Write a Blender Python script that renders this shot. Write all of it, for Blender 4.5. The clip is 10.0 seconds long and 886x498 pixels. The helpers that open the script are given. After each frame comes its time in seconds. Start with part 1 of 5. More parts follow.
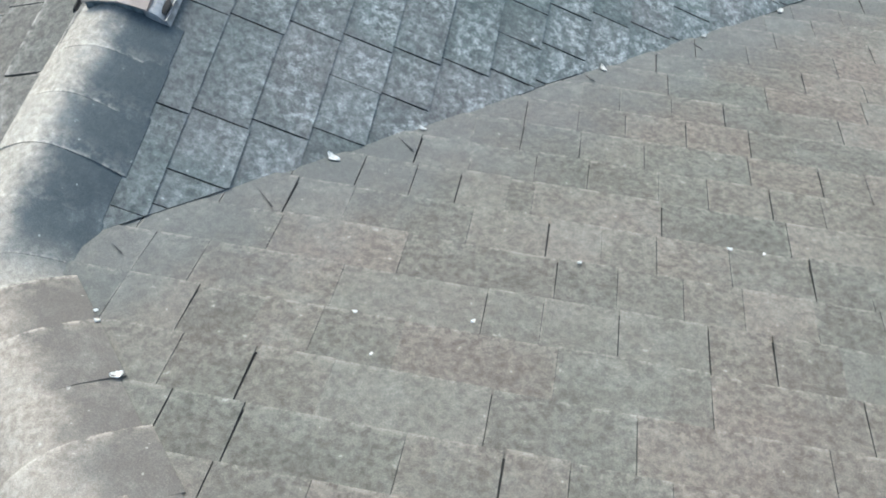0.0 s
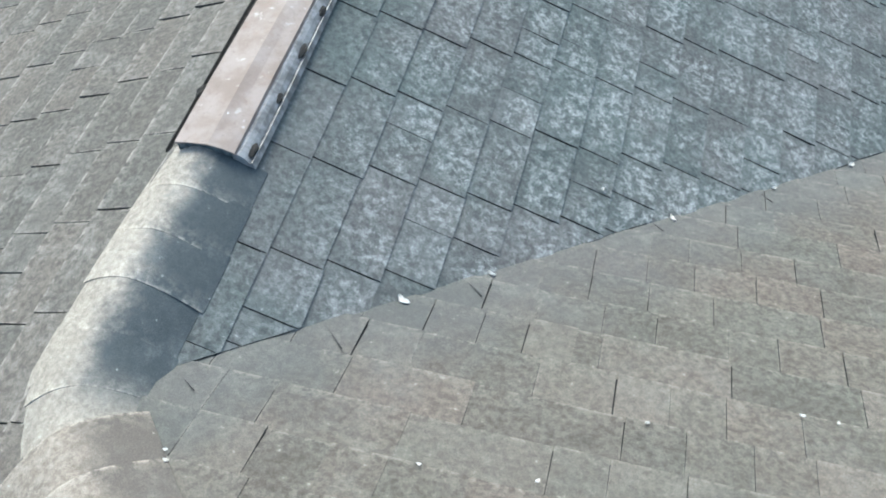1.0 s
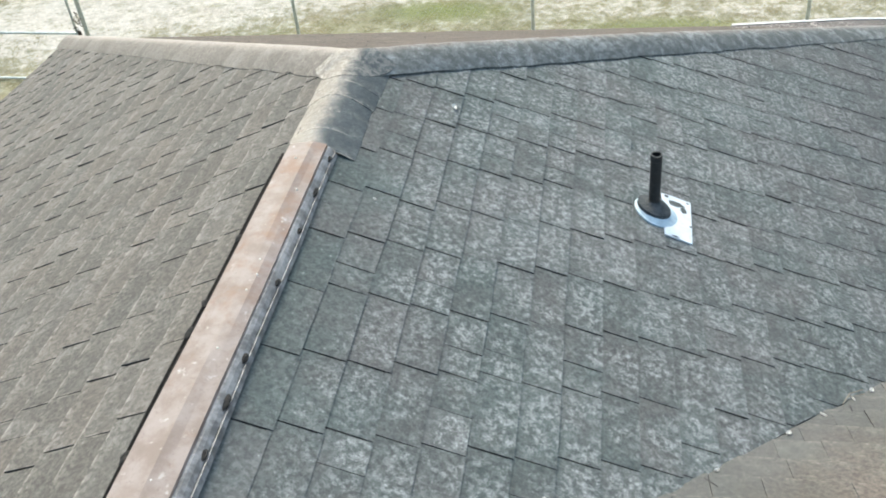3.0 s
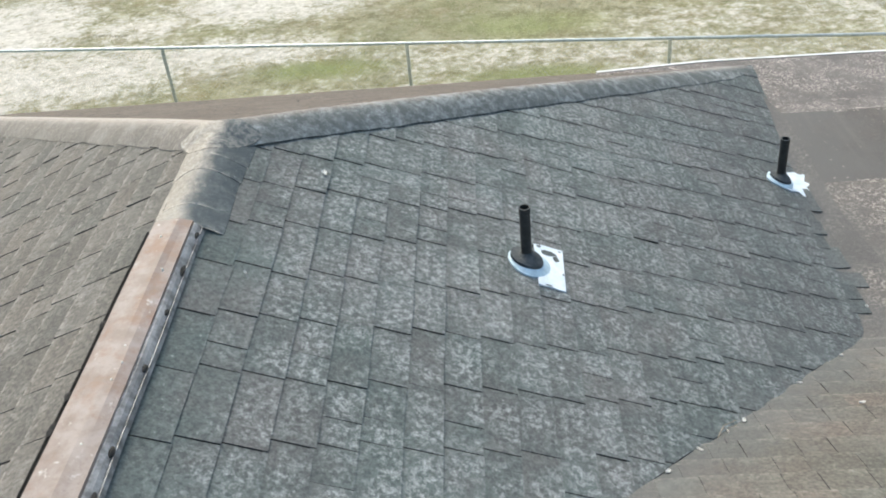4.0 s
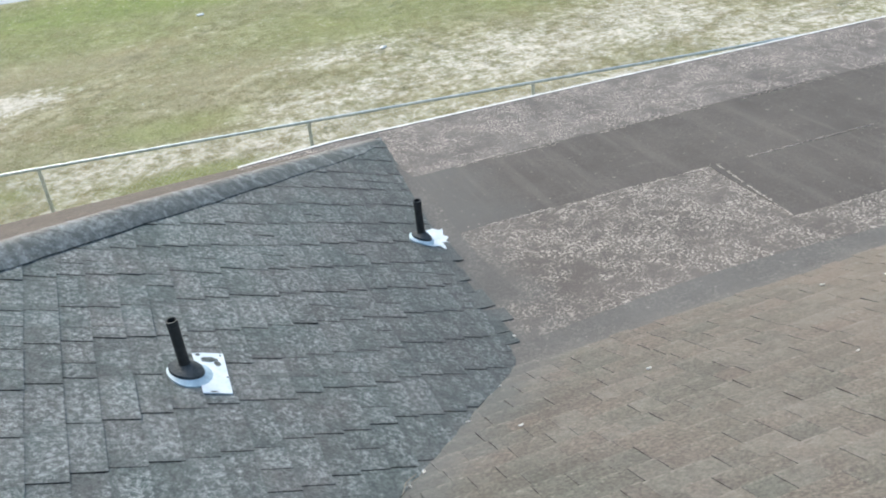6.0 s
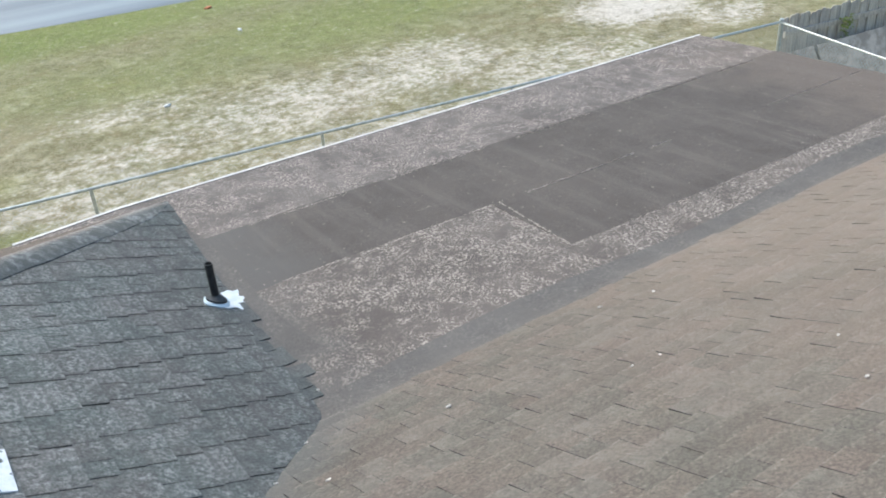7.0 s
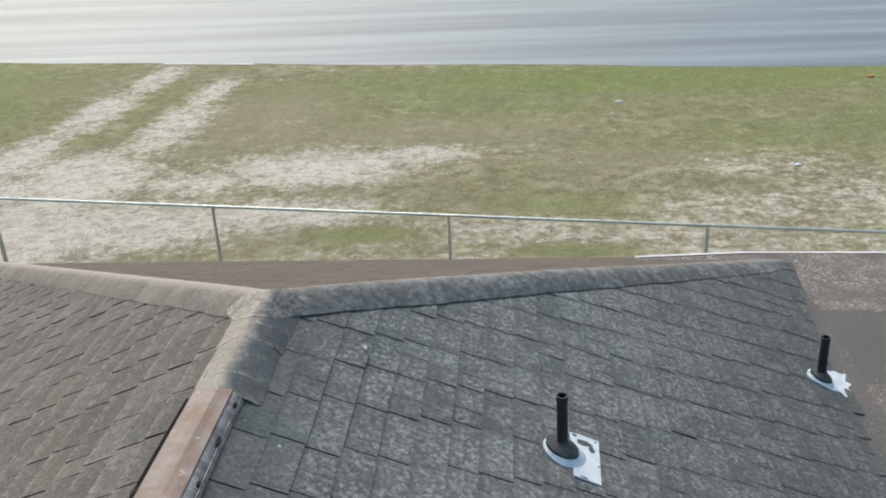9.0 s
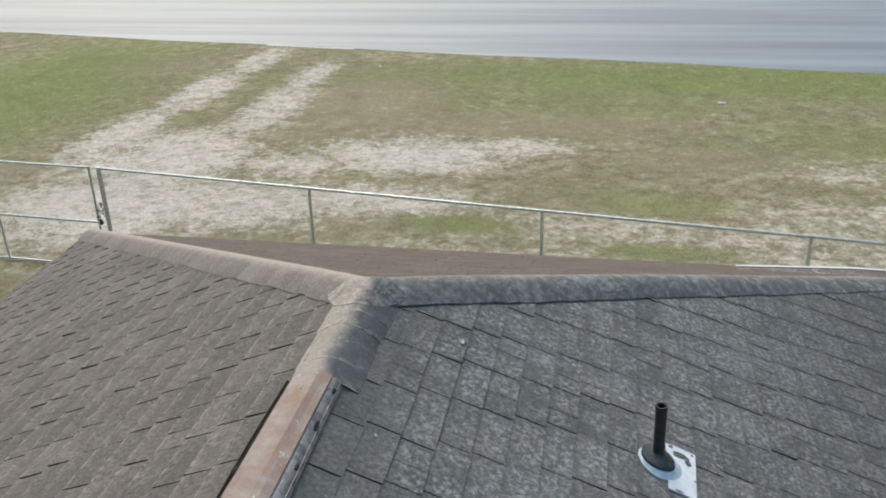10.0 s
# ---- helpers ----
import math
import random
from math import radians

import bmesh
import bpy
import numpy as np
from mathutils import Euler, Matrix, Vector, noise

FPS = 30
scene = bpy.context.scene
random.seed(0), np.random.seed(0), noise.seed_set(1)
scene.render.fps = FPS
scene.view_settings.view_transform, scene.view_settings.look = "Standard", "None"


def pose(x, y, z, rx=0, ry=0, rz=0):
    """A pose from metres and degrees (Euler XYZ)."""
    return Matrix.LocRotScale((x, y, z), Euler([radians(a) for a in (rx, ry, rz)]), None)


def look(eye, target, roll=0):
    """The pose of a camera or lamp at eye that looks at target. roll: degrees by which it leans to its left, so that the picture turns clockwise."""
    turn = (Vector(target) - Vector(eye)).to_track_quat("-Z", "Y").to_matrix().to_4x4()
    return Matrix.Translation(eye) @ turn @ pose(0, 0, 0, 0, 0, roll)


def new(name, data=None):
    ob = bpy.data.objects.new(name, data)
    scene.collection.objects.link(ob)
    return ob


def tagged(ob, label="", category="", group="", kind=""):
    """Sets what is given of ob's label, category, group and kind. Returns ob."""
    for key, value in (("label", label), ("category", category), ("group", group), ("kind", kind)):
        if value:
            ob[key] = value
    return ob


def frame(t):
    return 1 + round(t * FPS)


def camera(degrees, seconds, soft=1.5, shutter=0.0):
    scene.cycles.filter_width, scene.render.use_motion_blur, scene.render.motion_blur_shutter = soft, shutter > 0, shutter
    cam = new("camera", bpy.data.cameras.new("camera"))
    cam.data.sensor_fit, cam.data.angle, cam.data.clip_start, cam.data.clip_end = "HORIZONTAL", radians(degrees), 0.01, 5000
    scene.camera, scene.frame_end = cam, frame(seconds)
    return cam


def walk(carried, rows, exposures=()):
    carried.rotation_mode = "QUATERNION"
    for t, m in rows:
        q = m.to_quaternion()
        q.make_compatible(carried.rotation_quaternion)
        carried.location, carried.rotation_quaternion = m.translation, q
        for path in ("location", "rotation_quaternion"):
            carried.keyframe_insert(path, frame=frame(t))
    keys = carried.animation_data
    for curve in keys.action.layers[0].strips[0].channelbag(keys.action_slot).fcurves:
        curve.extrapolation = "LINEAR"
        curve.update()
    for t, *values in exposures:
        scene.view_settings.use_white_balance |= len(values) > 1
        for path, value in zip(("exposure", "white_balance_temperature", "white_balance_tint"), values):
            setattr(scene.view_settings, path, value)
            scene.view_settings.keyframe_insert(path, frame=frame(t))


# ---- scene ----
cam = camera(52.0, 10.0, soft=1.9, shutter=0.0)
PATH = [
    (0, (1.1011, -0.6661, 6.3302), (0.9231, 0.2813, 4.5778), 0.220),
    (0.5, (1.0103, -0.6214, 6.3541), (0.8054, 0.3960, 4.6445), 0.326),
    (1, (1.0600, -0.6109, 6.3937), (0.7161, 0.5114, 4.7745), -2.533),
    (1.5, (1.0925, -0.6010, 6.4238), (0.7181, 0.6509, 4.9097), -3.289),
    (2, (1.1088, -0.5813, 6.4767), (0.7490, 0.8117, 5.0873), -4.115),
    (2.2, (1.0980, -0.5608, 6.4939), (0.7539, 0.8927, 5.1640), -4.380),
    (3.3, (1.2004, -0.4661, 6.5397), (0.8798, 1.0962, 5.3329), -7.157),
    (3.5, (1.2260, -0.4562, 6.5577), (0.9540, 1.1149, 5.3503), -6.881),
    (4, (1.2671, -0.4563, 6.5605), (1.1521, 1.1801, 5.4163), -5.716),
    (4.5, (1.3262, -0.4794, 6.5733), (1.4374, 1.1828, 5.4667), -4.583),
    (5, (1.3474, -0.4958, 6.5812), (1.5770, 1.1631, 5.4879), -4.476),
    (5.5, (1.4108, -0.5207, 6.5989), (1.7939, 1.1340, 5.5430), -4.574),
    (6, (1.4651, -0.5445, 6.6209), (2.0290, 1.0642, 5.5749), -5.447),
    (6.2, (1.4861, -0.5457, 6.6321), (2.1801, 1.0160, 5.5930), -4.387),
    (7.3, (1.5528, -0.6604, 6.7044), (2.5227, 0.7841, 5.7181), -4.072),
    (7.5, (1.5611, -0.6337, 6.6919), (2.5223, 0.8169, 5.7062), -3.914),
    (8, (1.4728, -0.5362, 6.6415), (2.0732, 1.1306, 5.7135), -4.133),
    (8.5, (1.3366, -0.4648, 6.6424), (1.4601, 1.3499, 5.8108), -3.373),
    (9, (1.2319, -0.4500, 6.6463), (1.0610, 1.3628, 5.8189), -2.895),
    (9.5, (1.2007, -0.4455, 6.6536), (0.9008, 1.3490, 5.8231), -2.633),
    (10, (1.1386, -0.4200, 6.6566), (0.7841, 1.3606, 5.8176), -1.812),
]
EXPOSURES = [(0.0, 1.22, 5760, -2.5), (1.0, 1.26, 5800, -3.0), (2.0, 1.40, 6080, -3.5), (3.5, 1.06, 6430, 0.5), (6.0, 0.97, 6160, 1.0), (7.5, 0.89, 6130, 4.0), (8.0, 0.95, 6090, 3.5), (8.5, 0.86, 6230, 4.0), (9.0, 0.48, 6480, 4.0), (10.0, 0.40, 6500, 5.0)]
walk(cam, [(t, look(eye, target, roll)) for t, eye, target, roll in PATH], EXPOSURES)

# ---- light: hazy daylight, brightest ahead and to the left ----
SUN_ELEVATION, SUN_AZIMUTH = radians(48), radians(-28)  # azimuth from +y towards +x
world = bpy.data.worlds.new("sky")
scene.world = world
world.use_nodes = True
wt = world.node_tree
sky = wt.nodes.new("ShaderNodeTexSky")
sky.sky_type, sky.sun_disc = "NISHITA", False
sky.sun_elevation, sky.sun_rotation = SUN_ELEVATION, SUN_AZIMUTH
sky.air_density, sky.dust_density, sky.ozone_density = 1.2, 4.0, 1.0
wt.links.new(sky.outputs[0], wt.nodes["Background"].inputs[0])
wt.nodes["Background"].inputs[1].default_value = 0.15
sun = new("sun", bpy.data.lights.new("sun", "SUN"))
sun.data.energy, sun.data.angle, sun.data.color = 0.6, radians(40), (1.0, 0.95, 0.88)
sun_way = Vector((math.sin(SUN_AZIMUTH) * math.cos(SUN_ELEVATION), math.cos(SUN_AZIMUTH) * math.cos(SUN_ELEVATION), math.sin(SUN_ELEVATION)))
sun.matrix_world = look(sun_way * 60, (0, 0, 0))

# ---- plan, in metres ----
H, S, L = 4.656, 0.423, 3.34        # ridge height, pitch, ridge length from the hip joint to the front hip peak
SF, TURN = 0.423, 1.0                # pitch of the front hip face; run of its hips in y for each metre in x
EAVE_L, EAVE_F, FLAT_R = -4.30, 7.64, 10.56
SKEW = 0.030                         # the low roof's strips and front edge run back by this for each metre of x
EXPOSURE = 0.143                     # one course of shingles
WING_TOP = -2.6                      # ridge of the rear wing


def flat_z(y):
    return 3.135 + 0.038 * (7.05 - y)


def skewed(x, y):
    return y - SKEW * (x - 2.2)


# ---- materials ----
def material(name, rough=0.8, metal=0.0):
    m = bpy.data.materials.new(name)
    m.use_nodes = True
    b = m.node_tree.nodes["Principled BSDF"]
    b.inputs["Roughness"].default_value, b.inputs["Metallic"].default_value = rough, metal
    return m, m.node_tree, b


def node(nt, kind, *links, **values):
    n = nt.nodes.new("ShaderNode" + kind)
    for key, value in values.items():
        if key in ("operation", "blend_type", "data_type", "noise_dimensions", "interpolation_type", "feature", "wave_type", "bands_direction"):
            if key == "operation":
                n.operation = value
            elif key == "blend_type":
                n.blend_type = value
            elif key == "data_type":
                n.data_type = value
            elif key == "feature":
                n.feature = value
            elif key == "interpolation_type":
                n.interpolation_type = value
            elif key == "bands_direction":
                n.bands_direction = value
    for i, source in links:
        if isinstance(source, (int, float)):
            n.inputs[i].default_value = source
        elif isinstance(source, tuple):
            n.inputs[i].default_value = source if len(source) != 3 or n.inputs[i].type != "RGBA" else (*source, 1)
        else:
            nt.links.new(source, n.inputs[i])
    return n


def position(nt):
    return node(nt, "NewGeometry").outputs["Position"]


def noise_at(nt, scale, detail=4.0, rough=0.55, where=None):
    n = node(nt, "TexNoise", ("Scale", scale), ("Detail", detail), ("Roughness", rough))
    nt.links.new(where or position(nt), n.inputs["Vector"])
    return n.outputs["Fac"]


def ramp(nt, fac, lo, hi, a=0.0, b=1.0):
    n = node(nt, "MapRange", ("Value", fac), ("From Min", lo), ("From Max", hi), ("To Min", a), ("To Max", b), interpolation_type="SMOOTHSTEP")
    return n.outputs["Result"]


def mixed(nt, fac, a, b, blend="MIX"):
    n = nt.nodes.new("ShaderNodeMix")
    n.data_type, n.blend_type = "RGBA", blend
    for i, source in ((0, fac), (6, a), (7, b)):
        if isinstance(source, tuple):
            n.inputs[i].default_value = (*source, 1)
        elif isinstance(source, (int, float)):
            n.inputs[i].default_value = source
        else:
            nt.links.new(source, n.inputs[i])
    return n.outputs[2]


def calc(nt, op, a, b=0.0):
    return node(nt, "Math", (0, a), (1, b), operation=op).outputs[0]


def relief(nt, b, height, strength, distance=0.004):
    n = node(nt, "Bump", ("Height", height), ("Strength", strength), ("Distance", distance))
    nt.links.new(n.outputs[0], b.inputs["Normal"])


def piece_random(nt):
    """A number for each separate piece: by object where it stands alone, by island where pieces are joined."""
    a = node(nt, "ObjectInfo").outputs["Random"]
    g = node(nt, "NewGeometry").outputs["Random Per Island"]
    return calc(nt, "FRACT", calc(nt, "ADD", a, g))


def shingle_material(name, dark, light, lichen, amount, stain=None, stain_colour=(0.05, 0.05, 0.05), tints=((0.5, 0.5, 0.5), (0.5, 0.5, 0.5)), pale_scale=34.0, spread=0.5, worn=0.0, crisp=0.08, thin=None, uneven=0.16, cloud=None, margin=0.0, wash=None):
    m, nt, b = material(name, 0.92)
    r = piece_random(nt)
    r2 = calc(nt, "FRACT", calc(nt, "MULTIPLY", r, 17.3))
    grain = noise_at(nt, 420.0, 2.0, 0.7)
    fine = noise_at(nt, 60.0, 5.0, 0.65)
    broad = noise_at(nt, 2.3, 4.0, 0.6)
    c = mixed(nt, ramp(nt, fine, 0.3, 0.7), dark, light)
    tint = mixed(nt, r, tints[0], tints[1])
    c = mixed(nt, 0.85, c, tint, "OVERLAY")
    c = mixed(nt, ramp(nt, r2, 0.6, 1.0, 0.0, 0.25), c, tuple(1.2 * v for v in light))
    c = mixed(nt, calc(nt, "MULTIPLY", ramp(nt, broad, 0.35, 0.7), 0.3), c, tuple(0.7 * v for v in dark))
    if cloud:
        # slow drift of hue over several tabs
        hue = ramp(nt, noise_at(nt, 1.7, 5.0, 0.7), 0.36, 0.64)
        c = mixed(nt, 0.8, c, mixed(nt, hue, cloud[0], cloud[1]), "OVERLAY")
    if stain:
        c = mixed(nt, stain(nt), c, stain_colour)
    if wash:
        c = mixed(nt, wash(nt), c, (0.098, 0.100, 0.098))
    spots = ramp(nt, noise_at(nt, pale_scale, 8.0, 0.74), 0.53 - crisp, 0.53 + crisp)
    spots = calc(nt, "MULTIPLY", spots, ramp(nt, noise_at(nt, 110.0, 4.0, 0.75), 0.36, 0.60, 0.35, 1.0))
    where = ramp(nt, calc(nt, "ADD", noise_at(nt, 6.5, 6.0, 0.68), calc(nt, "MULTIPLY", calc(nt, "SUBTRACT", r2, 0.5), uneven)), spread - 0.10, spread + 0.17)
    if thin:
        where = calc(nt, "MULTIPLY", where, thin(nt))
    if margin:
        # lichen thins out along the cut edges and under the course above
        at = node(nt, "SeparateXYZ", (0, node(nt, "UVMap").outputs[0]))
        wander = calc(nt, "MULTIPLY", calc(nt, "SUBTRACT", noise_at(nt, 9.0, 4.0, 0.65), 0.5), 0.30)
        side = calc(nt, "SUBTRACT", 0.5, calc(nt, "ABSOLUTE", calc(nt, "SUBTRACT", at.outputs[0], 0.5)))
        side = ramp(nt, calc(nt, "ADD", side, wander), 0.0, 0.16, 1.0 - margin, 1.0)
        lap_side = ramp(nt, calc(nt, "ADD", at.outputs[1], wander), 0.12, 0.42, 1.0 - margin, 1.0)
        where = calc(nt, "MULTIPLY", where, calc(nt, "MULTIPLY", side, lap_side))
    c = mixed(nt, calc(nt, "MULTIPLY", calc(nt, "MULTIPLY", spots, where), amount), c, lichen)
    if worn:
        # paler ends and lower rim: granule wear, plus lit edges painted into the colour
        uv = node(nt, "SeparateXYZ", (0, node(nt, "UVMap").outputs[0]))
        ends = ramp(nt, calc(nt, "ABSOLUTE", calc(nt, "SUBTRACT", uv.outputs[0], 0.5)), 0.47, 0.5, 0.0, 0.6)
        rim = calc(nt, "MAXIMUM", ends, calc(nt, "ADD", ramp(nt, uv.outputs[1], 0.93, 0.99, 0.0, 0.7), ramp(nt, uv.outputs[1], 0.55, 0.97, 0.0, 0.3)))
        rim = calc(nt, "MULTIPLY", rim, ramp(nt, noise_at(nt, 30.0, 4.0, 0.7), 0.40, 0.62, 0.0, worn))
        c = mixed(nt, rim, c, tuple(min(1, 1.75 * v) for v in light))
    c = mixed(nt, ramp(nt, noise_at(nt, 60.0, 2.0, 0.5), 0.72, 0.77, 0.0, 0.4), c, tuple(min(1, 1.35 * v) for v in lichen))
    c = mixed(nt, ramp(nt, grain, 0.35, 0.75), c, mixed(nt, 1.0, c, (1.55, 1.55, 1.55), "MULTIPLY"))
    nt.links.new(c, b.inputs["Base Color"])
    b.inputs["Specular IOR Level"].default_value = 0.25
    relief(nt, b, calc(nt, "ADD", grain, calc(nt, "MULTIPLY", fine, 0.6)), 0.55, 0.003)
    return m


def away_from_ridge(nt):
    """Lichen keeps off the first courses under the ridge vent, where metal washes down."""
    x = node(nt, "SeparateXYZ", (0, position(nt))).outputs[0]
    x = calc(nt, "ADD", x, calc(nt, "MULTIPLY", calc(nt, "SUBTRACT", noise_at(nt, 3.0, 3.0, 0.6), 0.5), 0.5))
    return calc(nt, "MULTIPLY", ramp(nt, x, 0.12, 0.55, 0.25, 1.0), ramp(nt, x, 1.4, 3.2, 1.0, 0.6))


def foot_tone(nt):
    """A darker tone thickens over the courses towards the slope's foot."""
    x = node(nt, "SeparateXYZ", (0, position(nt))).outputs[0]
    x = calc(nt, "ADD", x, calc(nt, "MULTIPLY", calc(nt, "SUBTRACT", noise_at(nt, 1.6, 4.0, 0.65), 0.5), 1.4))
    return ramp(nt, x, 1.3, 3.2, 0.0, 0.45)


def faded_east(nt):
    """The rear slope is bleached to a warmer brown away from the damp valley."""
    x = node(nt, "SeparateXYZ", (0, position(nt))).outputs[0]
    x = calc(nt, "ADD", x, calc(nt, "MULTIPLY", calc(nt, "SUBTRACT", noise_at(nt, 1.3, 5.0, 0.65), 0.5), 3.0))
    return ramp(nt, x, 2.6, 7.0, 0.0, 0.55)


def valley_wash(nt):
    """Grey algae washed out of the valley onto the brown shingles beside it."""
    p = node(nt, "SeparateXYZ", (0, position(nt)))
    d = calc(nt, "SUBTRACT", p.outputs[0], p.outputs[1])
    d = calc(nt, "ADD", d, calc(nt, "MULTIPLY", calc(nt, "SUBTRACT", noise_at(nt, 5.0, 6.0, 0.7), 0.5), 0.7))
    return ramp(nt, d, 0.02, 0.55, 0.7, 0.0)


MAT_DARK = shingle_material("algae_grey_shingle", (0.065, 0.070, 0.068), (0.130, 0.135, 0.132), (0.345, 0.354, 0.343), 0.9, foot_tone, (0.054, 0.056, 0.058), tints=((0.44, 0.465, 0.455), (0.56, 0.535, 0.525)), pale_scale=40.0, spread=0.39, worn=0.12, crisp=0.10, thin=away_from_ridge, uneven=0.14, cloud=((0.465, 0.515, 0.505), (0.535, 0.503, 0.50)), margin=0.6)
MAT_BROWN = shingle_material("weathered_brown_shingle", (0.079, 0.071, 0.062), (0.153, 0.138, 0.120), (0.25, 0.24, 0.215), 0.35, tints=((0.435, 0.46, 0.45), (0.575, 0.535, 0.52)), spread=0.50, worn=0.45, pale_scale=16.0, crisp=0.16, stain=faded_east, stain_colour=(0.212, 0.170, 0.136), cloud=((0.485, 0.497, 0.48), (0.535, 0.512, 0.505)), wash=valley_wash)
MAT_FRONT = shingle_material("reddish_brown_shingle", (0.078, 0.064, 0.054), (0.142, 0.118, 0.100), (0.24, 0.22, 0.195), 0.3, tints=((0.47, 0.47, 0.465), (0.54, 0.52, 0.515)), spread=0.54, worn=0.3, pale_scale=26.0, crisp=0.14)
MAT_TAN = shingle_material("sunlit_tan_shingle", (0.085, 0.078, 0.069), (0.160, 0.146, 0.129), (0.32, 0.305, 0.28), 0.45, tints=((0.43, 0.445, 0.44), (0.565, 0.54, 0.52)), spread=0.52, worn=1.0, pale_scale=15.0, crisp=0.13)


def algae_shade_side(along, fade=None):
    """Algae and painted shade on a cap's dark side: along gives the distance to that side of the crest."""
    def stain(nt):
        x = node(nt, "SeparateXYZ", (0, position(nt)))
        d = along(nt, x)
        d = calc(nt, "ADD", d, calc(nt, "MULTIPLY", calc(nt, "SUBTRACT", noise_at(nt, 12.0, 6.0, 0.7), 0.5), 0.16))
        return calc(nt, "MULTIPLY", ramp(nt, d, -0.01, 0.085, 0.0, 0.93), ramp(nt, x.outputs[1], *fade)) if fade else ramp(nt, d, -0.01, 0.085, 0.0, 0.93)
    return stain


# Much of the ridge caps' tan-to-dark split is light and shade in the colour.
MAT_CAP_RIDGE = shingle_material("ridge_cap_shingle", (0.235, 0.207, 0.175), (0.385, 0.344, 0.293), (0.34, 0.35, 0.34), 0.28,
    algae_shade_side(lambda nt, x: calc(nt, "ADD", x.outputs[0], 0.015), (-0.08, 0.14)), (0.050, 0.062, 0.068), worn=0.3, pale_scale=24.0, crisp=0.15)
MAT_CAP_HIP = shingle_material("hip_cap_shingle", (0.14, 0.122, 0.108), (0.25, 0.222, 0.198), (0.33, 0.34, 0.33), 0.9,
    algae_shade_side(lambda nt, x: calc(nt, "MULTIPLY", calc(nt, "ADD", calc(nt, "SUBTRACT", x.outputs[0], x.outputs[1]), L + 0.03), 0.7)), (0.098, 0.105, 0.099), pale_scale=16.0, worn=0.15, crisp=0.12, spread=0.42)
# The rear hip's dark side is partly shade painted into its colour.
MAT_CAP_REAR = shingle_material("rear_hip_cap_shingle", (0.175, 0.148, 0.122), (0.31, 0.268, 0.225), (0.34, 0.325, 0.29), 0.22,
    algae_shade_side(lambda nt, x: calc(nt, "MULTIPLY", calc(nt, "ADD", x.outputs[0], x.outputs[1]), 0.7)), (0.100, 0.088, 0.078), worn=0.45, pale_scale=18.0, crisp=0.15)


def lit_crest(nt):
    """Paler crest of the front hip: light falling along it, put into the colour."""
    x = node(nt, "SeparateXYZ", (0, position(nt)))
    d = calc(nt, "ABSOLUTE", calc(nt, "MULTIPLY", calc(nt, "SUBTRACT", calc(nt, "ADD", x.outputs[0], x.outputs[1]), L + 0.04), 0.7))
    d = calc(nt, "ADD", d, calc(nt, "MULTIPLY", calc(nt, "SUBTRACT", noise_at(nt, 14.0, 5.0, 0.7), 0.5), 0.10))
    return ramp(nt, d, 0.01, 0.10, 0.85, 0.0)


MAT_CAP_BROWN = shingle_material("brown_cap_shingle", (0.158, 0.138, 0.118), (0.245, 0.217, 0.187), (0.40, 0.375, 0.34), 0.4, lit_crest, (0.36, 0.318, 0.275), worn=0.4, pale_scale=22.0, crisp=0.14)


def plain_material(name, colour, other, scale, rough, metal=0.0, bump=0.2, lo=0.35, hi=0.65):
    m, nt, b = material(name, rough, metal)
    f = noise_at(nt, scale, 6.0, 0.62)
    c = mixed(nt, ramp(nt, f, lo, hi), colour, other)
    c = mixed(nt, ramp(nt, noise_at(nt, scale * 9, 3.0, 0.6), 0.45, 0.75, 0.0, 0.3), c, tuple(0.6 * v for v in colour))
    nt.links.new(c, b.inputs["Base Color"])
    relief(nt, b, f, bump, 0.003)
    return m


MAT_DECK = plain_material("black_felt", (0.018, 0.017, 0.016), (0.03, 0.028, 0.027), 20, 0.95)


def vent_material():
    """Faded tan coating with rust bloom and pale scuffs."""
    m, nt, b = material("rust_stained_tan_metal", 0.6)
    c = mixed(nt, ramp(nt, noise_at(nt, 9.0, 6.0, 0.62), 0.35, 0.65), (0.21, 0.155, 0.128), (0.30, 0.242, 0.215))
    y = node(nt, "SeparateXYZ", (0, position(nt))).outputs[1]
    bloom = calc(nt, "ADD", noise_at(nt, 7.0, 6.0, 0.68), calc(nt, "MULTIPLY", calc(nt, "SUBTRACT", y, 1.6), 0.08))
    c = mixed(nt, ramp(nt, bloom, 0.50, 0.72, 0.0, 0.75), c, (0.22, 0.118, 0.072))
    c = mixed(nt, ramp(nt, noise_at(nt, 26.0, 5.0, 0.6), 0.63, 0.70, 0.0, 0.7), c, (0.46, 0.41, 0.37))
    c = mixed(nt, ramp(nt, noise_at(nt, 70.0, 4.0, 0.7), 0.56, 0.75, 0.0, 0.5), c, (0.14, 0.095, 0.075))
    nt.links.new(c, b.inputs["Base Color"])
    relief(nt, b, noise_at(nt, 60.0, 4.0, 0.6), 0.25, 0.003)
    return m


MAT_VENT = vent_material()
MAT_CUT = plain_material("bare_asphalt_edge", (0.030, 0.029, 0.028), (0.056, 0.054, 0.052), 60, 0.95)
MAT_VENT_SIDE = plain_material("tarnished_grey_metal", (0.13, 0.122, 0.118), (0.33, 0.32, 0.315), 22, 0.55, 0.1)
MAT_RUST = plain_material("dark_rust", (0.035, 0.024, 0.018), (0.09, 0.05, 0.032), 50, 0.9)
MAT_ROT_AND_SHADE = plain_material("leaf_dirt_and_gap_shade", (0.012, 0.011, 0.010), (0.035, 0.030, 0.026), 70, 0.95, bump=0.8)
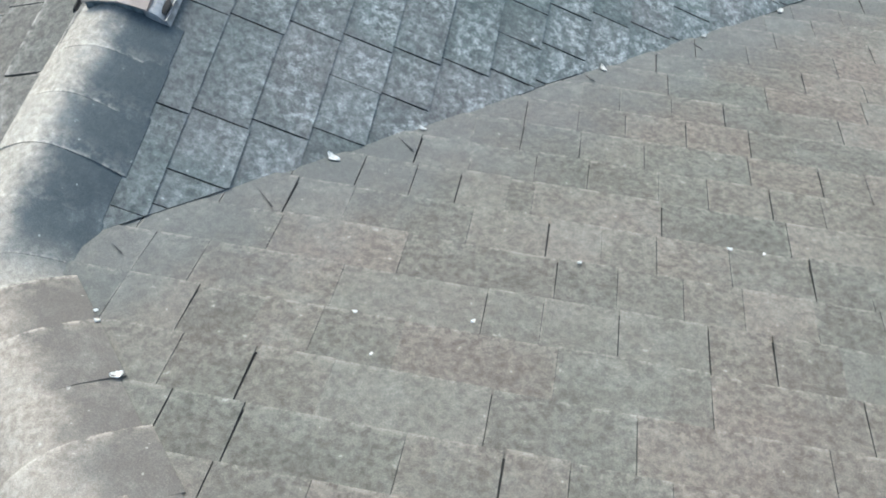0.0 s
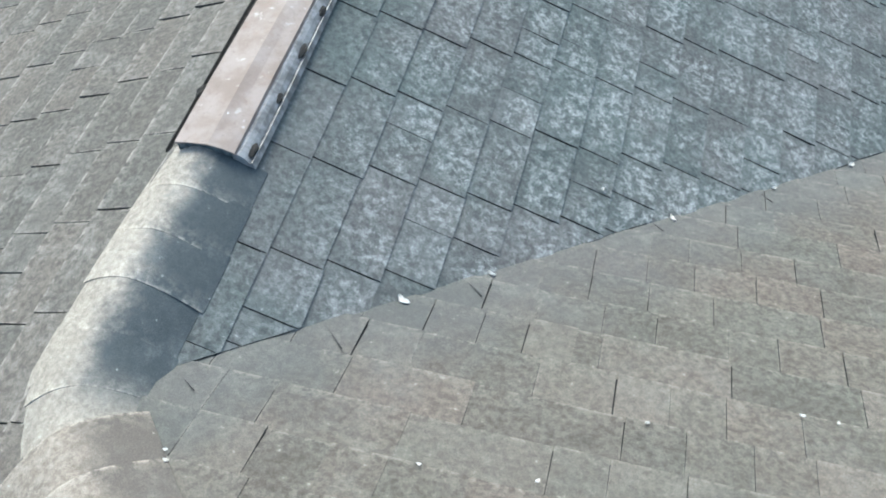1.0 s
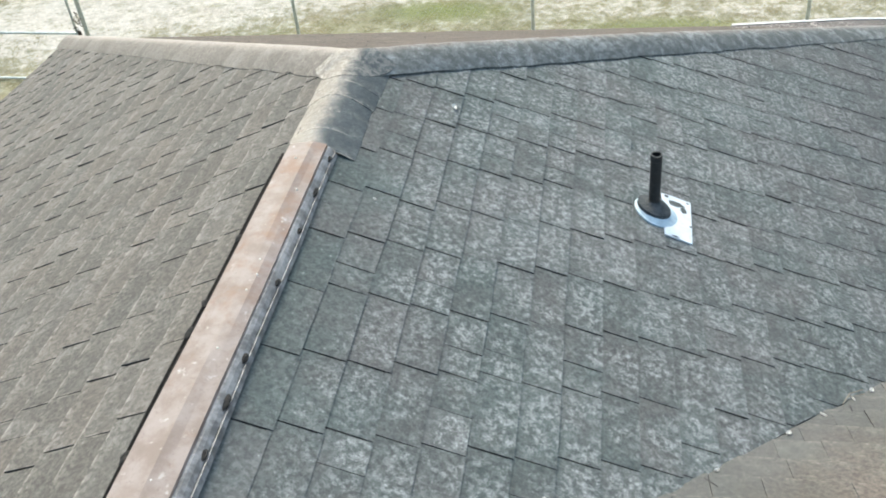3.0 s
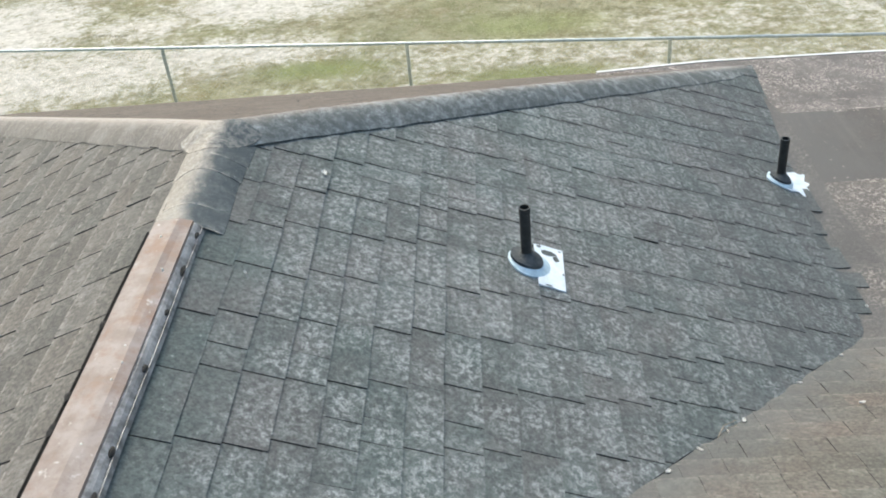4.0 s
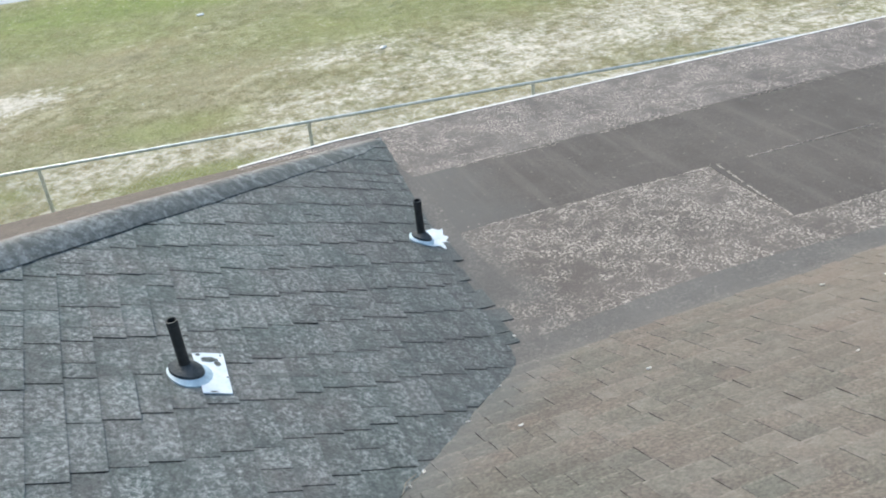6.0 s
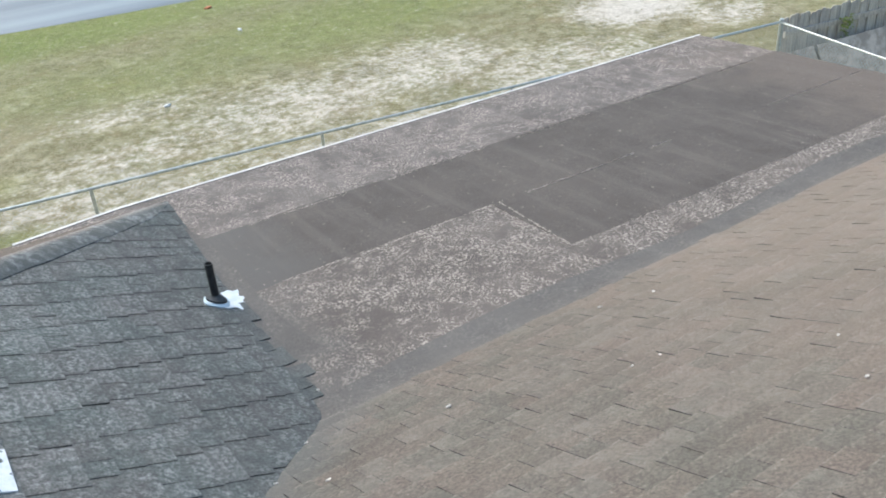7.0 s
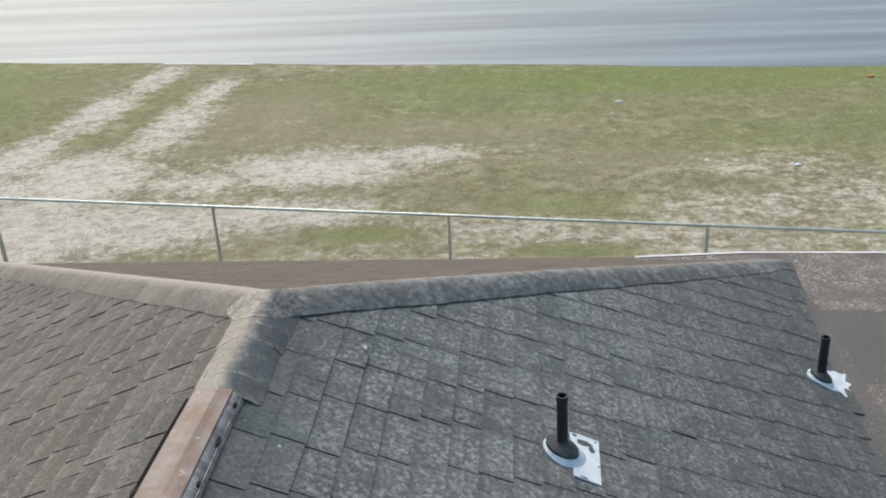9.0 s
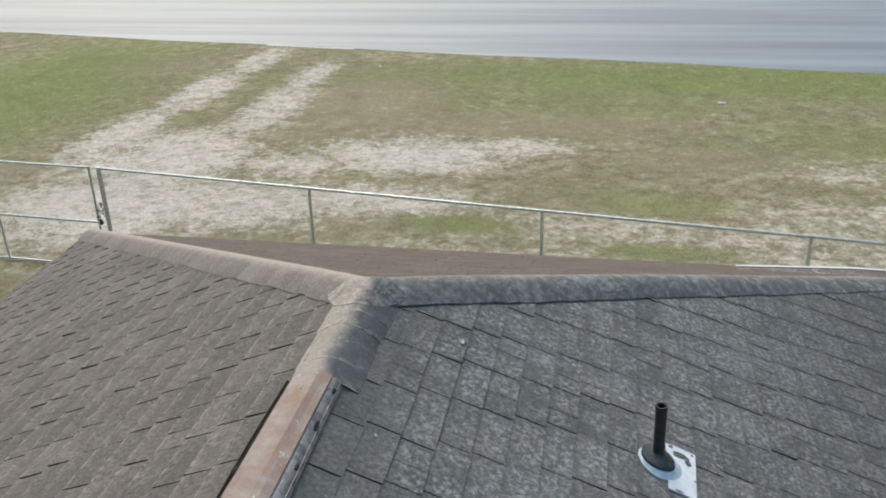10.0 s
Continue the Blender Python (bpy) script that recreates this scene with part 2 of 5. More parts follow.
MAT_FOAM = plain_material("grey_foam_plug", (0.05, 0.06, 0.065), (0.14, 0.16, 0.17), 60, 0.95, bump=0.6)
MAT_PIPE = plain_material("black_plastic", (0.010, 0.012, 0.0125), (0.026, 0.029, 0.030), 30, 0.5, bump=0.05)
MAT_RUBBER = plain_material("black_rubber", (0.036, 0.041, 0.043), (0.075, 0.080, 0.082), 40, 0.75)
MAT_WHITE = plain_material("white_sealant", (0.78, 0.81, 0.83), (0.62, 0.68, 0.73), 14, 0.45, bump=0.3)
MAT_COLLAR = plain_material("pale_blue_sealant", (0.56, 0.68, 0.74), (0.40, 0.50, 0.56), 16, 0.45, bump=0.3)
MAT_TRIM = plain_material("white_painted_metal", (0.80, 0.79, 0.77), (0.64, 0.62, 0.59), 5, 0.5)
MAT_STEEL = plain_material("galvanised_steel", (0.42, 0.46, 0.46), (0.58, 0.62, 0.61), 18, 0.42, 0.75, 0.1)
MAT_WIRE = plain_material("galvanised_wire", (0.42, 0.45, 0.45), (0.56, 0.59, 0.58), 18, 0.5, 0.6, 0.0)
MAT_CHAIN = plain_material("rusted_chain", (0.05, 0.035, 0.028), (0.10, 0.065, 0.045), 60, 0.8, 0.4)
MAT_PETAL = plain_material("bleached_leaf", (0.72, 0.70, 0.66), (0.50, 0.46, 0.39), 90, 0.7)
MAT_FLAKE = plain_material("pale_asphalt_flake", (0.48, 0.425, 0.375), (0.33, 0.29, 0.255), 40, 0.9)
MAT_TWIG = plain_material("dry_twig", (0.36, 0.31, 0.24), (0.22, 0.18, 0.13), 60, 0.9)
MAT_STUCCO = plain_material("painted_wall", (0.60, 0.56, 0.50), (0.50, 0.46, 0.41), 3, 0.9, bump=0.4)
MAT_BOARD = plain_material("grey_cement_board", (0.38, 0.315, 0.25), (0.60, 0.52, 0.43), 4, 0.9, lo=0.4, hi=0.6)
MAT_CONCRETE = plain_material("pale_concrete", (0.50, 0.48, 0.44), (0.62, 0.60, 0.56), 6, 0.9)


def wood_material():
    m, nt, b = material("weathered_grey_wood", 0.9)
    g = noise_at(nt, 1.0, 6.0, 0.7, node(nt, "Mapping", (0, position(nt)), ("Scale", (45.0, 45.0, 3.0))).outputs[0])
    c = mixed(nt, ramp(nt, g, 0.3, 0.7), (0.33, 0.295, 0.25), (0.66, 0.61, 0.54))
    c = mixed(nt, 0.6, c, mixed(nt, piece_random(nt), (0.38, 0.38, 0.38), (0.6, 0.59, 0.56)), "OVERLAY")
    nt.links.new(c, b.inputs["Base Color"])
    relief(nt, b, g, 0.4)
    return m


MAT_WOOD = wood_material()


def roll_roofing(name, base, light, pale, amount, streak, patchy=(0.34, 0.54), bare=None):
    """Granulated roll roofing: worn pale flecks, and faint wash marks that run down the fall of the roof."""
    m, nt, b = material(name, 0.9)
    p = position(nt)
    grain = noise_at(nt, 300.0, 2.0, 0.7)
    broad = noise_at(nt, 1.4, 4.0, 0.6)
    c = mixed(nt, ramp(nt, broad, 0.3, 0.7), base, light)
    flecks = ramp(nt, noise_at(nt, 50.0, 7.0, 0.74), 0.515, 0.545)
    where = ramp(nt, noise_at(nt, 2.2, 6.0, 0.72), *patchy)
    where = calc(nt, "MULTIPLY", where, ramp(nt, noise_at(nt, 9.0, 4.0, 0.6), 0.36, 0.52, 0.15, 1.0))
    if bare:
        # granules still sound beside the slope's foot
        x = node(nt, "SeparateXYZ", (0, p)).outputs[0]
        x = calc(nt, "ADD", x, calc(nt, "MULTIPLY", calc(nt, "SUBTRACT", noise_at(nt, 2.0, 5.0, 0.65), 0.5), 1.2))
        sound = ramp(nt, x, *bare)
        where = calc(nt, "MULTIPLY", where, sound)
        c = mixed(nt, sound, (0.120, 0.114, 0.107), c)
    # dust blown over the outer end
    far = calc(nt, "ADD", node(nt, "SeparateXYZ", (0, p)).outputs[0], calc(nt, "MULTIPLY", calc(nt, "SUBTRACT", broad, 0.5), 2.4))
    c = mixed(nt, ramp(nt, far, 8.6, 10.4, 0.0, 0.6), c, (0.172, 0.140, 0.116))
    c = mixed(nt, calc(nt, "MULTIPLY", calc(nt, "MULTIPLY", flecks, where), amount), c, pale)
    if streak:
        w = noise_at(nt, 1.0, 3.0, 0.55, node(nt, "Mapping", (0, p), ("Scale", (6.5, 0.55, 1.0)), ("Rotation", (0, 0, 0.3))).outputs[0])
        c = mixed(nt, ramp(nt, w, 0.48, 0.72, 0.0, streak), c, tuple(1.9 * v for v in light))
        sp = ramp(nt, noise_at(nt, 24.0, 3.0, 0.6), 0.675, 0.70, 0.0, 0.8)
        c = mixed(nt, sp, c, pale)
    c = mixed(nt, ramp(nt, grain, 0.35, 0.75, 0.0, 0.3), c, tuple(1.8 * v for v in light))
    nt.links.new(c, b.inputs["Base Color"])
    b.inputs["Specular IOR Level"].default_value = 0.3
    relief(nt, b, calc(nt, "ADD", grain, flecks), 0.4, 0.003)
    return m


MAT_ROLL_WORN = roll_roofing("worn_granule_roofing", (0.096, 0.083, 0.074), (0.140, 0.121, 0.108), (0.50, 0.445, 0.385), 0.8, 0.0, (0.34, 0.52), (3.15, 3.9))
MAT_ROLL_PINK = roll_roofing("faded_granule_roofing", (0.106, 0.094, 0.086), (0.150, 0.133, 0.121), (0.48, 0.415, 0.365), 0.9, 0.25, (0.38, 0.56))
MAT_ROLL_DARK = roll_roofing("dark_smooth_roofing", (0.078, 0.069, 0.062), (0.107, 0.094, 0.084), (0.30, 0.262, 0.228), 0.16, 0.25, (0.36, 0.56), (3.5, 4.3))
MAT_MEMBRANE = roll_roofing("grey_flashing_membrane", (0.094, 0.087, 0.081), (0.128, 0.119, 0.110), (0.27, 0.245, 0.22), 0.35, 0.15)

# sandy and grassy patches of the yard: centre x, y and half axes, strength
SAND = [(-10.25, 27.4, 0.8, 2.6, 1), (-10.55, 23.6, 1.0, 3.4, 1.05), (-10.85, 19.2, 1.1, 3.4, 1.1), (-7.85, 25.6, 0.75, 2.6, 0.95), (-7.85, 22, 1.1, 3.2, 1), (-8.8, 17.6, 2.6, 3.4, 1.15), (-8.6, 14.8, 3.4, 2.6, 1.2), (-6, 15.4, 2.6, 1.9, 1.05),
        (-5.9, 17.6, 1.6, 1.1, 0.9), (-3.3, 18.6, 2.9, 1.7, 1.15), (-1.2, 19.4, 1.9, 0.9, 0.95), (-3.6, 15.8, 3.2, 1.3, 0.95), (0.8, 14.9, 4.25, 1.04, 0.61), (4.4, 14.4, 4, 1.56, 0.64), (6.4, 18.3, 2.5, 1.04, 0.53), (5.6, 15.9, 3.25, 1.17, 0.59),
        (9.2, 16.2, 4, 2.21, 0.7), (12.6, 16.4, 3, 2.34, 0.74), (15, 14.3, 4, 1.95, 0.66), (9.5, 13, 5.62, 2.08, 0.7), (19.4, 16.4, 2.3, 1.8, 1.4), (0.5, 12.8, 6.25, 1.69, 0.74), (7.0, 12.3, 8.0, 1.5, 1.0), (-1.0, 13.0, 4.5, 1.0, 0.8), (20.7, 14.4, 1.7, 1.2, 0.8), (9.6, 15.3, 2.6, 0.9, 0.4)]
GREEN = [(-1.7, 14.85, 1.5, 0.5, 0.68), (2.3, 14.0, 1.5, 0.42, 0.62), (2.2, 16.3, 1.7, 0.75, 0.5), (-16.0, 23.0, 4.4, 9.0, 1.0), (5.0, 25.9, 13.5, 2.6, 1.0), (13.5, 21.3, 7.0, 3.4, 0.75), (8.0, 20.6, 6.0, 2.6, 0.5), (0.5, 23.6, 6.0, 2.4, 0.55),
         (-14.2, 14.0, 2.2, 3.2, 0.8), (-9.15, 24.2, 0.5, 3.0, 0.32), (-9.6, 21.0, 0.8, 0.8, 0.4)]
DRY = [(-5.4, 22.6, 2.6, 3.6, 1.0), (-1.0, 21.2, 4.5, 1.3, 0.8), (3.5, 18.9, 3.0, 1.1, 0.7), (-13.2, 26.5, 2.4, 1.6, 0.6)]


def patches(nt, p, blobs):
    total = None
    for x, y, a, c, k in blobs:
        d = node(nt, "VectorMath", (0, p), (1, (x, y, 0.0)), operation="SUBTRACT").outputs[0]
        d = node(nt, "VectorMath", (0, d), (1, (1 / a, 1 / c, 0.0)), operation="MULTIPLY").outputs[0]
        d = node(nt, "VectorMath", (0, d), operation="LENGTH").outputs["Value"]
        v = calc(nt, "MULTIPLY", ramp(nt, d, 1.25, 0.25), k)
        total = v if total is None else calc(nt, "MAXIMUM", total, v)
    return total


def ground_material():
    m, nt, b = material("sandy_grass", 0.95)
    p = position(nt)
    speck = noise_at(nt, 11.0, 6.0, 0.7)
    tuft = noise_at(nt, 2.4, 7.0, 0.7)
    broad = noise_at(nt, 0.45, 4.0, 0.6)
    green = patches(nt, p, GREEN)
    grass = mixed(nt, ramp(nt, tuft, 0.39, 0.61), (0.21, 0.19, 0.105), (0.42, 0.38, 0.25))
    grass = mixed(nt, ramp(nt, calc(nt, "ADD", broad, calc(nt, "MULTIPLY", tuft, 0.5)), 0.62, 0.88, 0.0, 0.6), grass, (0.19, 0.20, 0.085))
    grass = mixed(nt, ramp(nt, noise_at(nt, 0.9, 5.0, 0.65), 0.48, 0.66, 0.0, 0.65), grass, (0.275, 0.222, 0.135))
    grass = mixed(nt, calc(nt, "MULTIPLY", green, ramp(nt, tuft, 0.3, 0.6, 0.45, 0.95)), grass, (0.20, 0.25, 0.064))
    grass = mixed(nt, calc(nt, "MULTIPLY", patches(nt, p, DRY), ramp(nt, tuft, 0.35, 0.6, 0.9, 0.4)), grass, (0.335, 0.285, 0.185))
    grass = mixed(nt, ramp(nt, speck, 0.52, 0.75, 0.0, 0.6), grass, (0.15, 0.135, 0.07))
    blades = noise_at(nt, 26.0, 4.0, 0.7)
    grass = mixed(nt, ramp(nt, blades, 0.52, 0.66, 0.0, 0.6), grass, (0.115, 0.115, 0.05))
    grass = mixed(nt, ramp(nt, blades, 0.46, 0.34, 0.0, 0.45), grass, (0.46, 0.43, 0.29))
    sand = mixed(nt, ramp(nt, speck, 0.35, 0.7), (0.55, 0.505, 0.435), (0.72, 0.67, 0.59))
    sand = mixed(nt, ramp(nt, noise_at(nt, 3.4, 7.0, 0.72), 0.47, 0.68, 0.0, 0.6), sand, (0.27, 0.24, 0.165))
    sand = mixed(nt, ramp(nt, noise_at(nt, 1.5, 6.0, 0.7), 0.50, 0.66, 0.0, 0.55), sand, (0.33, 0.295, 0.225))
    s = patches(nt, p, SAND)
    s = calc(nt, "SUBTRACT", s, calc(nt, "MULTIPLY", patches(nt, p, GREEN[:3] + GREEN[9:]), 0.9))
    s = calc(nt, "ADD", s, calc(nt, "MULTIPLY", calc(nt, "SUBTRACT", tuft, 0.5), 2.2))
    s = calc(nt, "ADD", s, calc(nt, "MULTIPLY", calc(nt, "SUBTRACT", noise_at(nt, 6.5, 6.0, 0.75), 0.5), 3.4))
    c = mixed(nt, ramp(nt, s, 0.1, 1.2), grass, sand)
    nt.links.new(c, b.inputs["Base Color"])
    b.inputs["Specular IOR Level"].default_value = 0.15
    relief(nt, b, calc(nt, "ADD", speck, tuft), 0.75, 0.06)
    return m


def grass_material():
    m, nt, b = material("grass_blades", 0.85)
    r = node(nt, "NewGeometry").outputs["Random Per Island"]
    g = patches(nt, position(nt), GREEN)
    c = mixed(nt, r, (0.24, 0.215, 0.12), (0.38, 0.34, 0.21))
    c = mixed(nt, calc(nt, "MULTIPLY", g, 0.8), c, mixed(nt, r, (0.18, 0.225, 0.07), (0.31, 0.34, 0.14)))
    nt.links.new(c, b.inputs["Base Color"])
    return m


def road_material():
    m, nt, b = material("worn_asphalt", 0.5)
    g = noise_at(nt, 60.0, 4.0, 0.7)
    w = noise_at(nt, 1.0, 4.0, 0.6, node(nt, "Mapping", (0, position(nt)), ("Scale", (0.03, 0.55, 1.0)), ("Rotation", (0, 0, 0.142))).outputs[0])
    # bluish bands put the reflected sky into the asphalt's colour
    c = mixed(nt, ramp(nt, w, 0.30, 0.70), (0.058, 0.086, 0.118), (0.125, 0.162, 0.205))
    c = mixed(nt, ramp(nt, g, 0.4, 0.7, 0.0, 0.4), c, (0.26, 0.26, 0.26))
    nt.links.new(c, b.inputs["Base Color"])
    nt.links.new(ramp(nt, w, 0.25, 0.75, 0.42, 0.28), b.inputs["Roughness"])
    relief(nt, b, g, 0.15, 0.003)
    return m


MAT_GROUND, MAT_GRASS, MAT_ROAD = ground_material(), grass_material(), road_material()


# ---- mesh helpers ----
def mesh_of(bm, name, mat, smooth=False):
    bmesh.ops.recalc_face_normals(bm, faces=bm.faces)
    if smooth:
        for e in bm.edges:
            e.smooth = len(e.link_faces) == 2 and e.calc_face_angle(3.0) < 0.5
    me = bpy.data.meshes.new(name)
    bm.to_mesh(me)
    bm.free()
    me.materials.append(mat)
    if smooth:
        for f in me.polygons:
            f.use_smooth = True
    return me


def part(name, bm, mat, parent, label="", smooth=False):
    """One mesh object under a thing or a part; the mesh is in the parent's own coordinates."""
    ob = new(name, mesh_of(bm, name, mat, smooth))
    ob.parent = parent
    return tagged(ob, label)


def thing(name, bm, mat, label, category, kind="", group="", smooth=False):
    return tagged(new(name, mesh_of(bm, name, mat, smooth) if bm else None), label, category, group, kind)


def box(bm, x0, y0, z0, x1, y1, z1, m=None):
    v = [bm.verts.new(c) for c in ((x0, y0, z0), (x1, y0, z0), (x1, y1, z0), (x0, y1, z0), (x0, y0, z1), (x1, y0, z1), (x1, y1, z1), (x0, y1, z1))]
    for f in ((0, 3, 2, 1), (4, 5, 6, 7), (0, 1, 5, 4), (1, 2, 6, 5), (2, 3, 7, 6), (3, 0, 4, 7)):
        bm.faces.new([v[i] for i in f])
    if m:
        bmesh.ops.transform(bm, matrix=m, verts=v)
    return v


def prism(bm, low, high):
    """A closed solid between two rings of as many points."""
    a, b = [bm.verts.new(p) for p in low], [bm.verts.new(p) for p in high]
    n = len(a)
    bm.faces.new(a[::-1])
    bm.faces.new(b)
    for i in range(n):
        bm.faces.new((a[i], a[(i + 1) % n], b[(i + 1) % n], b[i]))


def tube(bm, a, b, r, sides=10, r2=None, cap=True):
    a, b = Vector(a), Vector(b)
    q = (b - a).to_track_quat("Z", "Y")
    r2 = r if r2 is None else r2
    ring = [Vector((math.cos(2 * math.pi * i / sides), math.sin(2 * math.pi * i / sides), 0)) for i in range(sides)]
    prism(bm, [a + q @ (p * r) for p in ring], [b + q @ (p * r2) for p in ring])


def sheet(bm, across, along, top, thick):
    """A slab whose upper face follows top(i, j) over a grid."""
    up = [[bm.verts.new(top(i, j)) for j in range(along + 1)] for i in range(across + 1)]
    dn = [[bm.verts.new(Vector(top(i, j)) - Vector((0, 0, thick))) for j in range(along + 1)] for i in range(across + 1)]
    for i in range(across):
        for j in range(along):
            bm.faces.new((up[i][j], up[i + 1][j], up[i + 1][j + 1], up[i][j + 1]))
            bm.faces.new((dn[i][j], dn[i][j + 1], dn[i + 1][j + 1], dn[i + 1][j]))
    for i in range(across):
        bm.faces.new((up[i][0], dn[i][0], dn[i + 1][0], up[i + 1][0]))
        bm.faces.new((up[i][along], up[i + 1][along], dn[i + 1][along], dn[i][along]))
    for j in range(along):
        bm.faces.new((up[0][j], up[0][j + 1], dn[0][j + 1], dn[0][j]))
        bm.faces.new((up[across][j], dn[across][j], dn[across][j + 1], up[across][j + 1]))


# ---- ground, road ----
bm = bmesh.new()
sheet(bm, 40, 40, lambda i, j: (-2000 + 100 * i, -2000 + 100 * j, -0.012), 0.5)
thing("ground", bm, MAT_GROUND, "patchy dry grass and pale bare sand", "ground", "structure")


def road_edge(x):
    return 28.15 - 0.143 * x


bm = bmesh.new()
sheet(bm, 60, 2, lambda i, j: (-90 + 3 * i, road_edge(-90 + 3 * i) + 0.12 * math.sin(1.7 * i) * (j == 0) + 11 * j, -0.007), 0.05)
thing("road", bm, MAT_ROAD, "wide worn grey asphalt road beyond the yard", "road", "structure")
bm = bmesh.new()
sheet(bm, 10, 1, lambda i, j: (-10.9 + 0.33 * i, road_edge(-10.9 + 0.33 * i) - 0.16 + 0.2 * j, 0.002), 0.04)
thing("trim", bm, MAT_CONCRETE, "pale concrete lip where the sandy track meets the road", "kerb", "structure")

# ---- roof decks ----
def deck(name, corners, label, mat=MAT_DECK):
    bm = bmesh.new()
    prism(bm, [Vector(c) - Vector((0, 0, 0.14)) for c in corners], [Vector(c) for c in corners])
    return thing(name, bm, mat, label, "roof", "structure")


def zr(x):
    return H - S * abs(x)


def zn(y):
    return H - S * y


def zf(y):
    return H - SF * (y - L)


TOP = H - S * WING_TOP
EDGE = 3.15
FRONT_X = 3.56
slope_east = deck("roof_slope_1", [(0, 0, H), (0, L, H), (3.5, L + 3.5 * TURN, zr(3.5)), (3.5, 3.5, zr(3.5))], "dark grey algae-stained shingle slope with pale lichen")
slope_west = deck("roof_slope_2", [(0, 0, H), (-WING_TOP, WING_TOP, TOP), (-WING_TOP, -9.0, TOP), (EAVE_L, -9.0, zr(EAVE_L)), (EAVE_L, L - EAVE_L * TURN, zr(EAVE_L)), (0, L, H)], "warm brown weathered shingle slope")
slope_rear = deck("roof_slope_3", [(0, 0, H), (EDGE, EDGE, zn(EDGE)), (FLAT_R, EDGE, zn(EDGE)), (FLAT_R, WING_TOP, TOP), (-WING_TOP, WING_TOP, TOP)], "grey-brown weathered shingle slope of the rear wing")
slope_front = deck("roof_slope_4", [(0, L, H), (EAVE_L, EAVE_F, zf(EAVE_F)), (2.25, EAVE_F, zf(EAVE_F)), (FRONT_X, L + FRONT_X * TURN, zr(FRONT_X))], "dark brown shingle hip face towards the street")
deck("roof_slope_5", [(-WING_TOP, WING_TOP, TOP), (FLAT_R, WING_TOP, TOP), (FLAT_R, -9.0, TOP - S * 6.4), (-WING_TOP - 0.0, -9.0, TOP - S * 6.4)], "plain brown shingle slope behind the rear ridge", MAT_BROWN)

# ---- shingles ----
def clipped(poly, planes):
    """A plan polygon cut by half planes a*x + b*y <= c."""
    for a, b, c in planes:
        out = []
        for i, p in enumerate(poly):
            q = poly[(i + 1) % len(poly)]
            dp, dq = a * p[0] + b * p[1] - c, a * q[0] + b * q[1] - c
            if dp <= 0:
                out.append(p)
            if (dp < 0 < dq) or (dq < 0 < dp):
                k = dp / (dp - dq)
                out.append((p[0] + (q[0] - p[0]) * k, p[1] + (q[1] - p[1]) * k))
        poly = out
        if len(poly) < 3:
            return []
    return poly


TAB = 0.305


